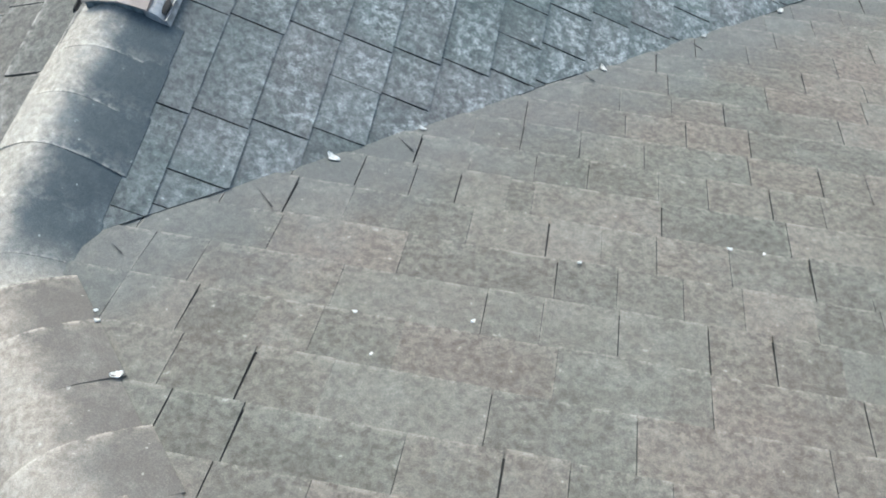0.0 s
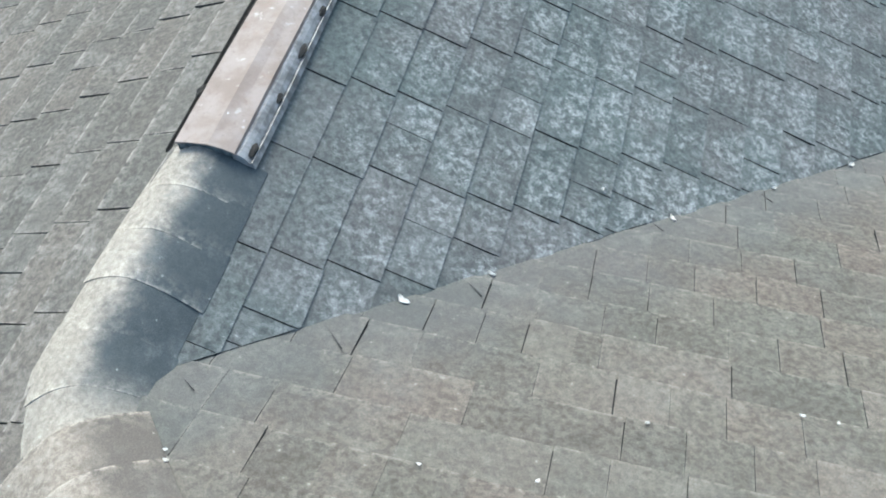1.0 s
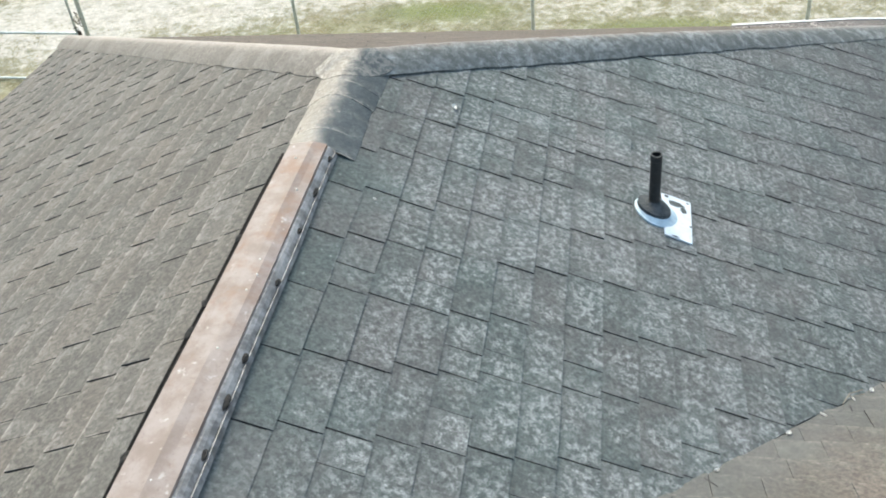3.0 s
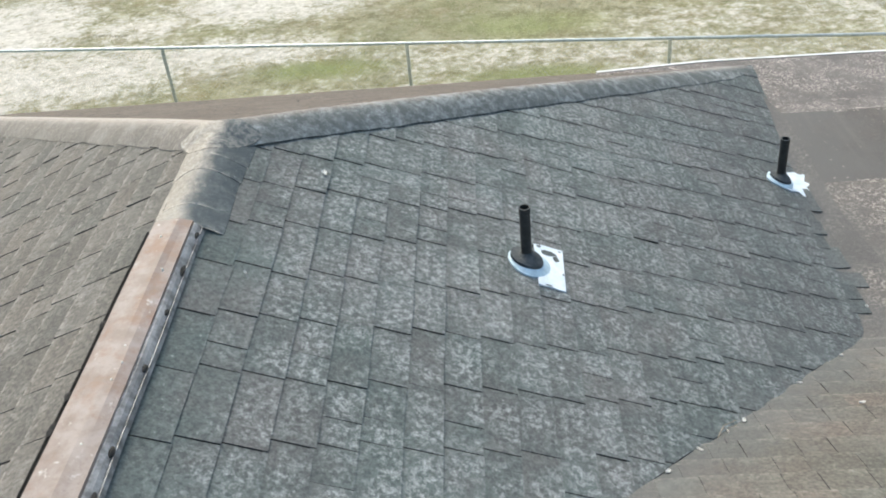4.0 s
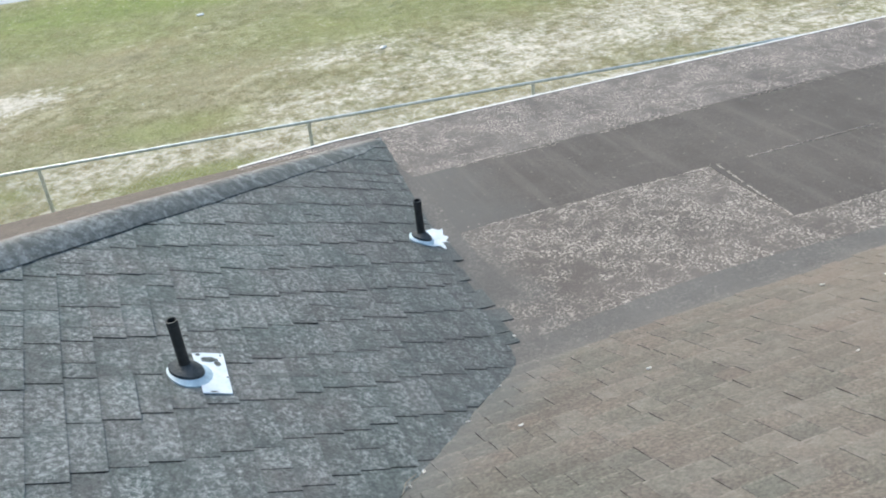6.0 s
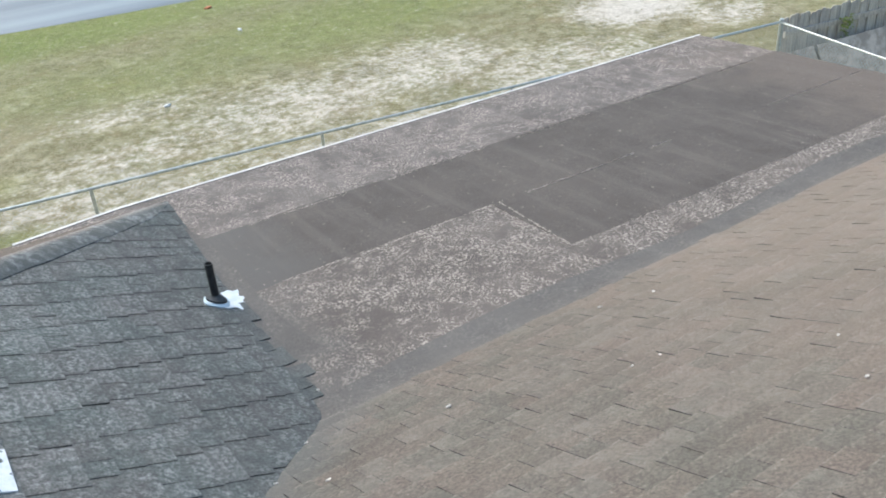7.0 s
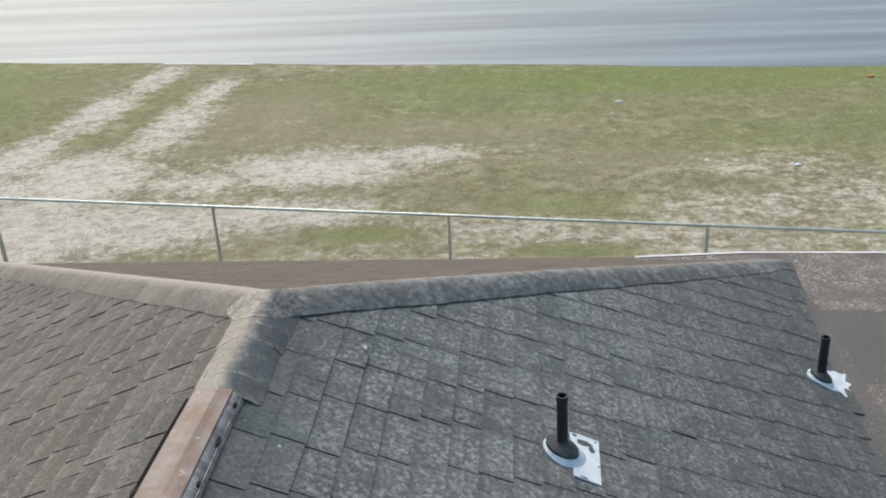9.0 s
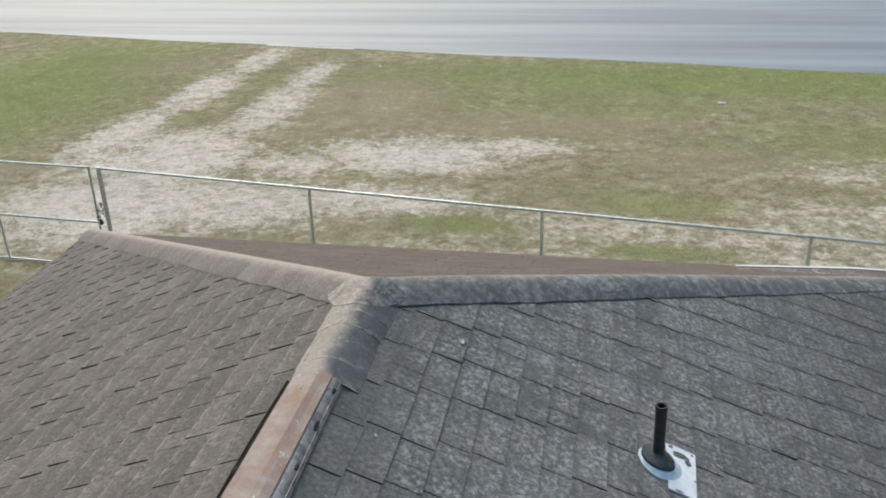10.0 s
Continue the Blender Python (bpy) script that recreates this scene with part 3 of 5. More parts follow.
def shingle_slope(parent, origin, down, pitch, u_range, courses, planes, mat, near, seed, most=300, relief_mm=(5.0, 9.0), gap_share=0.6, gap_mm=(3.5, 7.0), thin=0.003, ragged=0.0, first=0.0, shift=0.035, rise=(0.0, EXPOSURE), cracked=0.28, widen=(1.0, 0.0)):
    """Courses of laminated tabs below the line through origin; down is the plan direction of the fall. planes(k) are the plan's half planes for course k."""
    rnd = random.Random(seed)
    sl = math.sqrt(1 + pitch * pitch)
    v = Vector((down[0], down[1], -pitch)) / sl
    n = Vector((down[0] * pitch, down[1] * pitch, 1)) / sl
    u = v.cross(n)
    m = Matrix((u, v, n)).transposed().to_4x4()
    m.translation = origin
    back = m.inverted()
    pieces = []
    for k in courses:
        x = u_range[0] + (first + shift * k - u_range[0]) % TAB - TAB
        start = x
        wave = [rnd.uniform(-0.003, 0.003) for _ in range(2)]
        while x < u_range[1]:
            # three-tab sheets with the odd tab cracked across or slipped
            end = start + TAB + rnd.gauss(0, 0.011)
            w = end - x
            gap = rnd.uniform(*gap_mm) / 1000 if rnd.random() < gap_share else 0.0012
            gap *= widen[0] + widen[1] * abs(x)
            if w > 0.2 and rnd.random() < cracked:
                w *= rnd.uniform(0.4, 0.62)
                gap = rnd.choice((0.0008, 0.002, 0.004))
            else:
                start += TAB
            hi = rnd.uniform(*relief_mm) / 1000
            if rnd.random() < 0.025:
                hi += rnd.uniform(0.003, 0.006)
            d0, d1 = rise[0] + k * rise[1] - 0.016, rise[0] + (k + 1) * rise[1] + wave[0] + rnd.uniform(-0.0035, 0.0035) + (rnd.uniform(-0.4, 1.0) * ragged if k == courses[-1] else 0)
            skew = rnd.uniform(-0.002, 0.002)
            quad = [(x, d0), (x + w - gap, d0), (x + w - gap + skew, d1), (x + skew, d1)]
            plan = [(m @ Vector((a, b, 0)))[:2] for a, b in quad]
            cut = clipped(plan, planes(k))
            if len(cut) >= 3:
                c = sum((Vector(p) for p in cut), Vector((0, 0))) / len(cut)
                whole = len(cut) == 4 and all(abs(p[0] - q[0]) + abs(p[1] - q[1]) < 1e-6 for p, q in zip(cut, plan))
                pieces.append(((c - Vector(near)).length, quad, cut, whole, hi, d0, d1))
            x += w
    pieces.sort(key=lambda p: p[0])

    def solid(bm, ring, hi, d0, d1, x0, x1):
        low = [Vector((a, b, 0.0005)) for a, b in ring]
        high = [Vector((a, b, thin + (hi - thin) * (b - d0) / (d1 - d0))) for a, b in ring]
        prism(bm, low, high)
        bm.faces.ensure_lookup_table()
        for f in bm.faces[2:]:
            f.material_index = 1
        uv = bm.loops.layers.uv.new("piece")
        for f in bm.faces:
            for l in f.loops:
                l[uv].uv = ((l.vert.co.x - x0) / (x1 - x0), (l.vert.co.y - d0) / (d1 - d0))

    for _, quad, cut, whole, hi, d0, d1 in pieces[:most]:
        ring = quad if whole else [(back @ Vector((x, y, origin[2] - pitch * ((x - origin[0]) * down[0] + (y - origin[1]) * down[1]))))[:2] for x, y in cut]
        bm = bmesh.new()
        ox, oy = quad[0]
        solid(bm, [(a - ox, b - oy) for a, b in ring], hi, d0 - oy, d1 - oy, 0.0, quad[1][0] - ox)
        ob = part("shingle", bm, mat, parent)
        ob.data.materials.append(MAT_CUT)
        ob.matrix_local = m @ Matrix.Translation((ox, oy, 0))
    verts, faces, flat, sides = [], [], [], []
    for _, quad, cut, whole, hi, d0, d1 in pieces[most:]:
        ring = quad if whole else [(back @ Vector((x, y, origin[2] - pitch * ((x - origin[0]) * down[0] + (y - origin[1]) * down[1]))))[:2] for x, y in cut]
        area = sum(ring[i][0] * ring[(i + 1) % len(ring)][1] - ring[(i + 1) % len(ring)][0] * ring[i][1] for i in range(len(ring)))
        if area < 0:
            ring = ring[::-1]
        b0, c = len(verts), len(ring)
        flat += [((a - quad[0][0]) / (quad[1][0] - quad[0][0]), (b - d0) / (d1 - d0)) for a, b in ring] * 2
        verts += [m @ Vector((a, b, 0.0005)) for a, b in ring] + [m @ Vector((a, b, thin + (hi - thin) * (b - d0) / (d1 - d0))) for a, b in ring]
        faces += [tuple(b0 + i for i in range(c))[::-1], tuple(b0 + c + i for i in range(c))]
        faces += [(b0 + i, b0 + (i + 1) % c, b0 + c + (i + 1) % c, b0 + c + i) for i in range(c)]
        sides += [0, 0] + [1] * c
    if verts:
        me = bpy.data.meshes.new("shingles")
        me.from_pydata(verts, [], faces)
        layer = me.uv_layers.new(name="piece")
        for l in me.loops:
            layer.data[l.index].uv = flat[l.vertex_index]
        me.materials.append(mat)
        me.materials.append(MAT_CUT)
        me.polygons.foreach_set("material_index", sides)
        ob = new("shingles", me)
        ob.parent = parent
        tagged(ob, "further courses of the same shingles", kind="stuff")


def run_shingles():
    shingle_slope(slope_east, Vector((0, 0, H)), (1, 0), S, (-7.0, 0.3), range(0, 27), lambda k: [(1, -1, 0.010 - 0.022 * (0.5 + 0.5 * math.sin(7.3 * k)) ** 3), (-TURN, 1, L), (-1, 0, 0.0)], MAT_DARK, (1.1, 1.9), 11, most=430, ragged=0.13, relief_mm=(5.0, 9.0), gap_share=0.93, gap_mm=(4.0, 7.5), first=-1.118, shift=-0.035, rise=(-0.0265, 0.1455), cracked=0.30, widen=(0.55, 0.27))
    shingle_slope(slope_west, Vector((0, 0, H)), (-1, 0), S, (-9.0, 8.0), range(0, 35), lambda k: [(TURN, 1, L), (-1, 0, -EAVE_L + 0.03), (1, 0, 0.0)], MAT_TAN, (-0.9, 1.9), 12, gap_share=0.95, gap_mm=(9.0, 16.0), relief_mm=(8.0, 14.0), first=2.71, shift=-0.03, rise=(-0.035, 0.140), cracked=0.1, thin=0.006, widen=(0.3, 0.22))
    shingle_slope(slope_west, Vector((0, 0, H)), (-1, 0), S, (-9.0, 0.3), range(-21, 0), lambda k: [(1, 1, 0.0), (1, 0, -WING_TOP)], MAT_TAN, (0.2, -0.6), 15, most=0, gap_share=0.95, gap_mm=(4.5, 8.5), relief_mm=(8.0, 14.0), first=2.71, shift=-0.03, thin=0.0075)
    shingle_slope(slope_rear, Vector((0, 0, H)), (0, 1), S, (-0.2, FLAT_R), range(-20, 25), lambda k: [(-1, 1, 0.012), (-1, -1, 0.0), (1, 0, FLAT_R), (0, -1, -WING_TOP)], MAT_BROWN, (1.3, 0.3), 13, gap_share=0.85, gap_mm=(3.0, 6.0), relief_mm=(5.0, 9.0), ragged=0.03, first=-0.02, shift=0.128, rise=(-0.0635, 0.1435), widen=(0.42, 0.07), cracked=0.62)
    shingle_slope(slope_front, Vector((0, L, H)), (0, 1), SF, (-4.6, 3.9), range(0, 34), lambda k: [(-TURN, -1, -L), (TURN, -1, -L), (0, 1, EAVE_F + 0.03), (0.69, 1.35, 11.866)], MAT_FRONT, (0, 5), 14, most=120, shift=0.15)


# ---- caps over ridge and hips ----
def cap_run(name, points, k, half, mat, label, step=0.145, seed=1, lift=0.0, reach=0.02, bulge=0.043, soft=0.06, swell=1.0, settle=1.0, base=0.003, taper=1.0, settle_run=0.35):
    """Cap shingles along a path from its first point to its last, each bent over the line; k is the fall to both sides."""
    rnd = random.Random(seed)
    points = [Vector(p) for p in points]
    if len(points) == 2:
        bow = lambda t: points[0].lerp(points[1], t)
    else:
        # straight, then round the bend: start, bend's beginning, its corner, its end
        straight, n_bow = (points[1] - points[0]).length, 12
        bend = [points[1] * (1 - t) ** 2 + points[2] * 2 * t * (1 - t) + points[3] * t * t for t in [i / n_bow for i in range(n_bow + 1)]]
        total = straight + sum((q - p).length for p, q in zip(bend, bend[1:]))

        def bow(t):
            d = t * total
            if d <= straight:
                return points[0].lerp(points[1], d / straight)
            d -= straight
            for p, q in zip(bend, bend[1:]):
                if d <= (q - p).length:
                    return p.lerp(q, d / (q - p).length)
                d -= (q - p).length
            return bend[-1] + (bend[-1] - bend[-2]).normalized() * d
    length = (points[1] - points[0]).length if len(points) == 2 else total
    run = tagged(new(name), label, "roof cap", kind="structure")
    n = max(1, round(length / step))
    for i in range(n):
        p0, p1 = length * i / n - reach * (i > 0), length * (i + 1) / n
        hw, turn, hi = half + rnd.uniform(-0.008, 0.008), rnd.uniform(-0.03, 0.03), lift + rnd.uniform(0, 0.0018)
        bm = bmesh.new()
        cols = 18
        rows = [(p0, 0.004), (p0 + 0.55 * (p1 - p0), 0.004 + hi * 0.6), (p1, 0.004 + hi)]

        def at(c, r, drop=0.0):
            q, h = rows[r]
            wide = hw * min(1.0, taper + (1 - taper) * (length - q) / 0.6)
            e = -wide + 2 * wide * c / cols
            t = min(0.999, max(0.001, q / length))
            here, way = bow(t), (bow(min(1, t + 0.02)) - bow(max(0, t - 0.02))).normalized()
            side = Vector((way.y, -way.x, 0)).normalized()
            up = side.cross(way)
            if up.z < 0:
                up = -up
            ease = min(1.0, swell + (1 - swell) * q / 0.45, settle + (1 - settle) * (length - q) / settle_run)
            fall = -k * math.sqrt(e * e + soft ** 2) + bulge * ease * (1 - (e / wide) ** 2)
            return here + way * (turn * e * 2 * (r == 2)) + side * e + up * (h + fall + base - drop)

        up_v = [[bm.verts.new(at(c, r)) for r in range(3)] for c in range(cols + 1)]
        dn_v = [[bm.verts.new(at(c, r, 0.0028)) for r in range(3)] for c in range(cols + 1)]
        for c in range(cols):
            for r in range(2):
                bm.faces.new((up_v[c][r], up_v[c + 1][r], up_v[c + 1][r + 1], up_v[c][r + 1]))
                bm.faces.new((dn_v[c][r], dn_v[c][r + 1], dn_v[c + 1][r + 1], dn_v[c + 1][r]))
            bm.faces.new((up_v[c][2], up_v[c + 1][2], dn_v[c + 1][2], dn_v[c][2]))
            bm.faces.new((up_v[c][0], dn_v[c][0], dn_v[c + 1][0], up_v[c + 1][0]))
        uv = bm.loops.layers.uv.new("piece")
        place = {v: (0.04 + 0.92 * c / cols, r / 2) for grid in (up_v, dn_v) for c, col in enumerate(grid) for r, v in enumerate(col)}
        for c in (0, cols):
            for r in range(2):
                bm.faces.new((up_v[c][r], up_v[c][r + 1], dn_v[c][r + 1], dn_v[c][r]))
        for f in bm.faces:
            for l in f.loops:
                l[uv].uv = place[l.vert]
        part("cap_shingle", bm, mat, run, smooth=True)
    return run


K = S / math.sqrt(2) * 1.02
RIDGE_LABEL = "curved ridge caps, tan one side, algae and painted shade the other"
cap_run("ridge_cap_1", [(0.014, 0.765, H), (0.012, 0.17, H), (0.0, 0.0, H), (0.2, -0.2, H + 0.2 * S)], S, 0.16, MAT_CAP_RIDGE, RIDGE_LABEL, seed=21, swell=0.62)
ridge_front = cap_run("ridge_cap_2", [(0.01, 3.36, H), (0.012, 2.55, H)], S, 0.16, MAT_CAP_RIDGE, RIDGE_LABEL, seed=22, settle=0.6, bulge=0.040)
cap_run("hip_cap_1", [(-WING_TOP, WING_TOP, TOP), (0.075, -0.075, H + 0.075 * S)], K, 0.16, MAT_CAP_REAR, "pale brown hip caps climbing to the rear wing", step=0.15, seed=23, bulge=0.034, base=0.012)
cap_run("hip_cap_2", [(-0.04, L + 0.04, H - 0.01), (EAVE_L, L - EAVE_L * TURN, zr(EAVE_L))], K, 0.16, MAT_CAP_BROWN, "brown hip caps down to the front corner", seed=24, lift=0.003, bulge=0.044, swell=0.85, base=0.009)
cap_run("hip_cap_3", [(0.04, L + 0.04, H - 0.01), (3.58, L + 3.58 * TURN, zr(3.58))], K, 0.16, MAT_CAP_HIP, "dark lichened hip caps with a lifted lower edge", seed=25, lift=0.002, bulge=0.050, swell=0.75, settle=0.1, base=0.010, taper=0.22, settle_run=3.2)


def joint_cap():
    """The saddle piece where the ridge divides into the two front hips."""
    bm = bmesh.new()
    n, rings = 48, 8
    arms = [((0.011, L), (0.0, -1.0), H + 0.006, 0.0, S, 0.040), ((-0.04, L + 0.04), (-0.7071, 0.7071), H + 0.002, S * 0.7071, K, 0.040), ((0.04, L + 0.04), (0.7071, 0.7071), H + 0.003, S * 0.7071, K, 0.042)]

    def top(x, y):
        """Drapes over the three cap runs and the roof planes between them."""
        z = min(H - S * abs(x), H - SF * max(0.0, y - L)) + 0.012
        total = math.exp(120 * (z - H))
        for (ax, ay), (dx, dy), crest, fall, k, bulge in arms:
            along, e = (x - ax) * dx + (y - ay) * dy, abs((x - ax) * dy - (y - ay) * dx)
            if along > -0.10:
                h = crest - fall * max(along, 0.0) - k * math.sqrt(e * e + 0.0036) + bulge * (1 - (e / 0.16) ** 2)
                h -= 0.4 * max(0.0, -along)
                total += math.exp(120 * (h - H))
        return (x, y, H + math.log(total) / 120 + 0.002)

    prev = [bm.verts.new(top(0, L))]
    for q in range(1, rings + 1):
        ring = []
        for i in range(n):
            t = 2 * math.pi * i / n
            rad = (0.195 + 0.018 * math.cos(3 * (t - math.pi / 6))) * q / rings
            ring.append(bm.verts.new(top(rad * math.cos(t), L + 0.01 + rad * math.sin(t))))
        for i in range(n):
            j = (i + 1) % n
            bm.faces.new((prev[0], ring[i], ring[j]) if q == 1 else (prev[i], ring[i], ring[j], prev[j]))
        prev = ring
    low = [bm.verts.new(v.co - Vector((0, 0, 0.006))) for v in prev]
    for i in range(n):
        bm.faces.new((prev[i], low[i], low[(i + 1) % n], prev[(i + 1) % n]))
    bm.faces.new(low[::-1])
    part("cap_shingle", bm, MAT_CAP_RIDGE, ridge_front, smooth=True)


joint_cap()

# ---- low roof of granulated roll roofing ----
bm = bmesh.new()
fx0, fy0, fy1 = 3.05, 3.05, 7.10
flat_ring = [(fx0, fy0), (FLAT_R, fy0), (FLAT_R, skewed(FLAT_R, fy1)), (fx0, skewed(fx0, fy1))]
prism(bm, [(x, y, flat_z(y) - 0.16) for x, y in flat_ring], [(x, y, flat_z(y)) for x, y in flat_ring])
flat_roof = thing("flat_roof", bm, MAT_DECK, "low roof laid with strips of worn granulated roofing", "roof", "structure")


def strip(x0, x1, y0, y1, lay, mat, label, seed):
    rnd = random.Random(seed)
    bm = bmesh.new()
    nx, ny = max(2, int((x1 - x0) / 0.25)), 4
    ph = rnd.uniform(0, 6)

    def top(i, j):
        x, y = x0 + (x1 - x0) * i / nx, y0 + (y1 - y0) * j / ny
        if j in (0, ny):
            y += 0.008 * math.sin(3.1 * x + ph) + rnd.uniform(-0.003, 0.003)
        if i in (0, nx):
            x += rnd.uniform(-0.006, 0.006)
        y = skewed(x, y)
        return (x, y, flat_z(y) + lay + 0.0025 * math.sin(1.9 * x + ph) * math.sin(2.3 * y))

    sheet(bm, nx, ny, top, 0.007)
    return part("roofing_strip", bm, mat, flat_roof, label)


bm = bmesh.new()
lip = [(2.26, 6.90, 0.045), (3.2, 6.90, 0.0), (3.34, 6.90, 0.0), (3.34, skewed(3.34, 7.095), 0.0), (3.2, skewed(3.2, 7.095), 0.0), (2.26, 7.094, 0.045)]
prism(bm, [(x, y, flat_z(y) - 0.16) for x, y, d in lip], [(x, y, flat_z(y) + 0.008 - d) for x, y, d in lip])
part("roofing_strip", bm, MAT_ROLL_PINK, flat_roof, "narrow granulated wedge lapping the front slope")
strip(3.3, FLAT_R + 0.01, 5.87, 7.095, 0.010, MAT_ROLL_PINK, "faded pinkish granulated strip", 1)
strip(3.3, FLAT_R + 0.01, 4.78, 5.95, 0.019, MAT_ROLL_DARK, "dark smooth strip with pale wash marks", 2)
strip(5.60, FLAT_R + 0.01, 3.80, 4.85, 0.028, MAT_ROLL_DARK, "dark smooth strip with pale wash marks", 3)
strip(3.3, 5.66, 3.72, 4.84, 0.024, MAT_ROLL_WORN, "grey strip flecked with pale worn granules", 4)
strip(3.2, FLAT_R + 0.01, 3.14, 3.85, 0.034, MAT_ROLL_WORN, "grey strip flecked with pale worn granules", 5)


def flashing(name, ring, n, label):
    """A membrane laid from a shingle slope's foot out over the low roof."""
    bm = bmesh.new()
    sheet(bm, 6, n, ring, 0.006)
    return part(name, bm, MAT_MEMBRANE, flat_roof, label)


def lap(a, b):
    """The higher of two surfaces, eased where they cross."""
    return 0.5 * (a + b + math.sqrt((a - b) ** 2 + 0.03 ** 2)) - 0.006


def east_lap(i, j):
    y = 3.06 + (L + 3.02 * TURN + 0.36 * i / 6 - 0.08 - 3.06) * j / 30
    x = 3.15 + (0.40 + 0.05 * math.sin(2.3 * y + 1) - 0.03 * (y - 3.1)) * i / 6
    return (x, y, max(lap(zr(x) - 0.004, flat_z(y) + 0.038 - 0.02 * i / 6), flat_z(y) + 0.0285))


def rear_lap(i, j):
    x = 3.1 + (FLAT_R - 3.1) * j / 40
    y = 3.04 + (0.32 + 0.05 * math.sin(1.7 * x)) * i / 6
    return (x, y, max(lap(zn(y) + 0.004, flat_z(y) + 0.044), flat_z(y) + 0.041))



def loose_tabs():
    """Cracked tabs at the slope's foot that curl out over the membrane."""
    rnd = random.Random(31)
    y = 3.34
    while y < 4.5:
        w = rnd.uniform(0.12, 0.30)
        end, curl, skew = rnd.uniform(3.24, 3.36), rnd.uniform(0.0, 0.006), rnd.uniform(-0.03, 0.03)

        def top(i, j):
            t = i / 5
            x = 3.10 + (end - 3.10) * t
            v = y + (w - 0.008) * j / 3 + skew * t
            return (x, v, lap(zr(x) + 0.011, flat_z(v) + 0.041) + curl * t ** 3 + 0.0012 * t * (j - 1.5) ** 2 - 0.006)

        bm = bmesh.new()
        sheet(bm, 5, 3, top, 0.004)
        part("shingle", bm, MAT_DARK, slope_east)
        y += w


loose_tabs()
flashing("membrane", east_lap, 30, "smooth grey flashing membrane")
flashing("membrane", rear_lap, 40, "smooth grey flashing membrane")


def seam_flakes(x0, y0, x1, y1, n, seed, lay):
    """Broken pale flakes of weathered asphalt along a lap between strips."""
    rnd = random.Random(seed)
    verts, faces = [], []
    for _ in range(n):
        t = rnd.random()
        if noise.noise(Vector((t * 14, seed, 0))) < -0.12:
            continue
        cx, cy = x0 + (x1 - x0) * t + rnd.gauss(0, 0.006), y0 + (y1 - y0) * t + rnd.gauss(0, 0.007)
        ax, ay = (rnd.uniform(0.004, 0.016), rnd.uniform(0.002, 0.005))
        if abs(x1 - x0) < abs(y1 - y0):
            ax, ay = ay, ax
        k = len(verts)
        for i in range(6):
            a = math.pi / 3 * i
            q = rnd.uniform(0.6, 1.1)
            px, py = cx + ax * q * math.cos(a), skewed(cx, cy) + ay * q * math.sin(a)
            verts.append((px, py, flat_z(py) + lay))
        verts.append((cx, skewed(cx, cy), flat_z(cy) + lay + 0.003))
        faces += [(k + i, k + (i + 1) % 6, k + 6) for i in range(6)]
    me = bpy.data.meshes.new("seam_flakes")
    me.from_pydata(verts, [], faces)
    me.materials.append(MAT_FLAKE)
    ob = new("seam_flakes", me)
    ob.parent = flat_roof
    tagged(ob, "broken pale flakes along a lap", kind="stuff")


seam_flakes(3.7, 4.835, FLAT_R, 4.82, 1000, 1, 0.029)
seam_flakes(3.9, 5.925, FLAT_R, 5.905, 700, 2, 0.021)
seam_flakes(5.67, 4.82, 5.59, 3.86, 240, 3, 0.031)
seam_flakes(5.3, 3.84, FLAT_R, 3.84, 600, 4, 0.036)

# white drip edge and fascia, walls under the eaves
def along_front(bm, x0, x1, y0, y1, z0, z1, sink=0.0):
    """A strip along the front edge; its first end sinks."""
    ring = [(x, skewed(x, y), -sink * (x == x0)) for x, y in ((x0, y0), (x1, y0), (x1, y1), (x0, y1))]
    prism(bm, [(x, y, flat_z(y) + z0 + d) for x, y, d in ring], [(x, y, flat_z(y) + z1 + d) for x, y, d in ring])


bm = bmesh.new()
for x0, x1, sink in ((2.26, 3.2, 0.045), (3.202, FLAT_R + 0.03, 0.0)):
    along_front(bm, x0, x1, 7.102, 7.116, -0.03, 0.012, sink)
    along_front(bm, x0, x1, 7.084, 7.118, 0.0125, 0.0155, sink)
bmesh.ops.bevel(bm, geom=bm.edges[:], offset=0.002, segments=1, affect="EDGES")
thing("trim", bm, MAT_TRIM, "white metal drip edge along the low roof", "drip edge", "structure")
bm = bmesh.new()
for x0, y0, x1, y1, z in ((EAVE_L, EAVE_F + 0.003, 2.2, EAVE_F + 0.03, zf(EAVE_F)), (EAVE_L + 0.02, -9.0, EAVE_L + 0.045, EAVE_F, zr(EAVE_L) - 0.14), (FLAT_R + 0.003, EDGE, FLAT_R + 0.025, 6.83, flat_z(7.05) - 0.02)):
    box(bm, x0, y0, z - 0.22, x1, y1, z - 0.012)
along_front(bm, 3.2, FLAT_R, 7.08, 7.10, -0.25, -0.042)
thing("fascia", bm, MAT_TRIM, "white painted fascia boards under the eaves", "fascia", "structure")
bm = bmesh.new()
for x0, y0, x1, y1 in ((EAVE_L + 0.45, -8.6, EAVE_L + 0.65, 6.6), (EAVE_L + 0.65, 6.4, 9.6, 6.6), (9.6, -8.6, 9.8, 6.6), (EAVE_L + 0.65, -8.6, 9.6, -8.4)):
    box(bm, x0, y0, -0.01, x1, y1, 3.02)
thing("house_wall", bm, MAT_STUCCO, "plain painted house walls under the eaves", "wall", "structure")

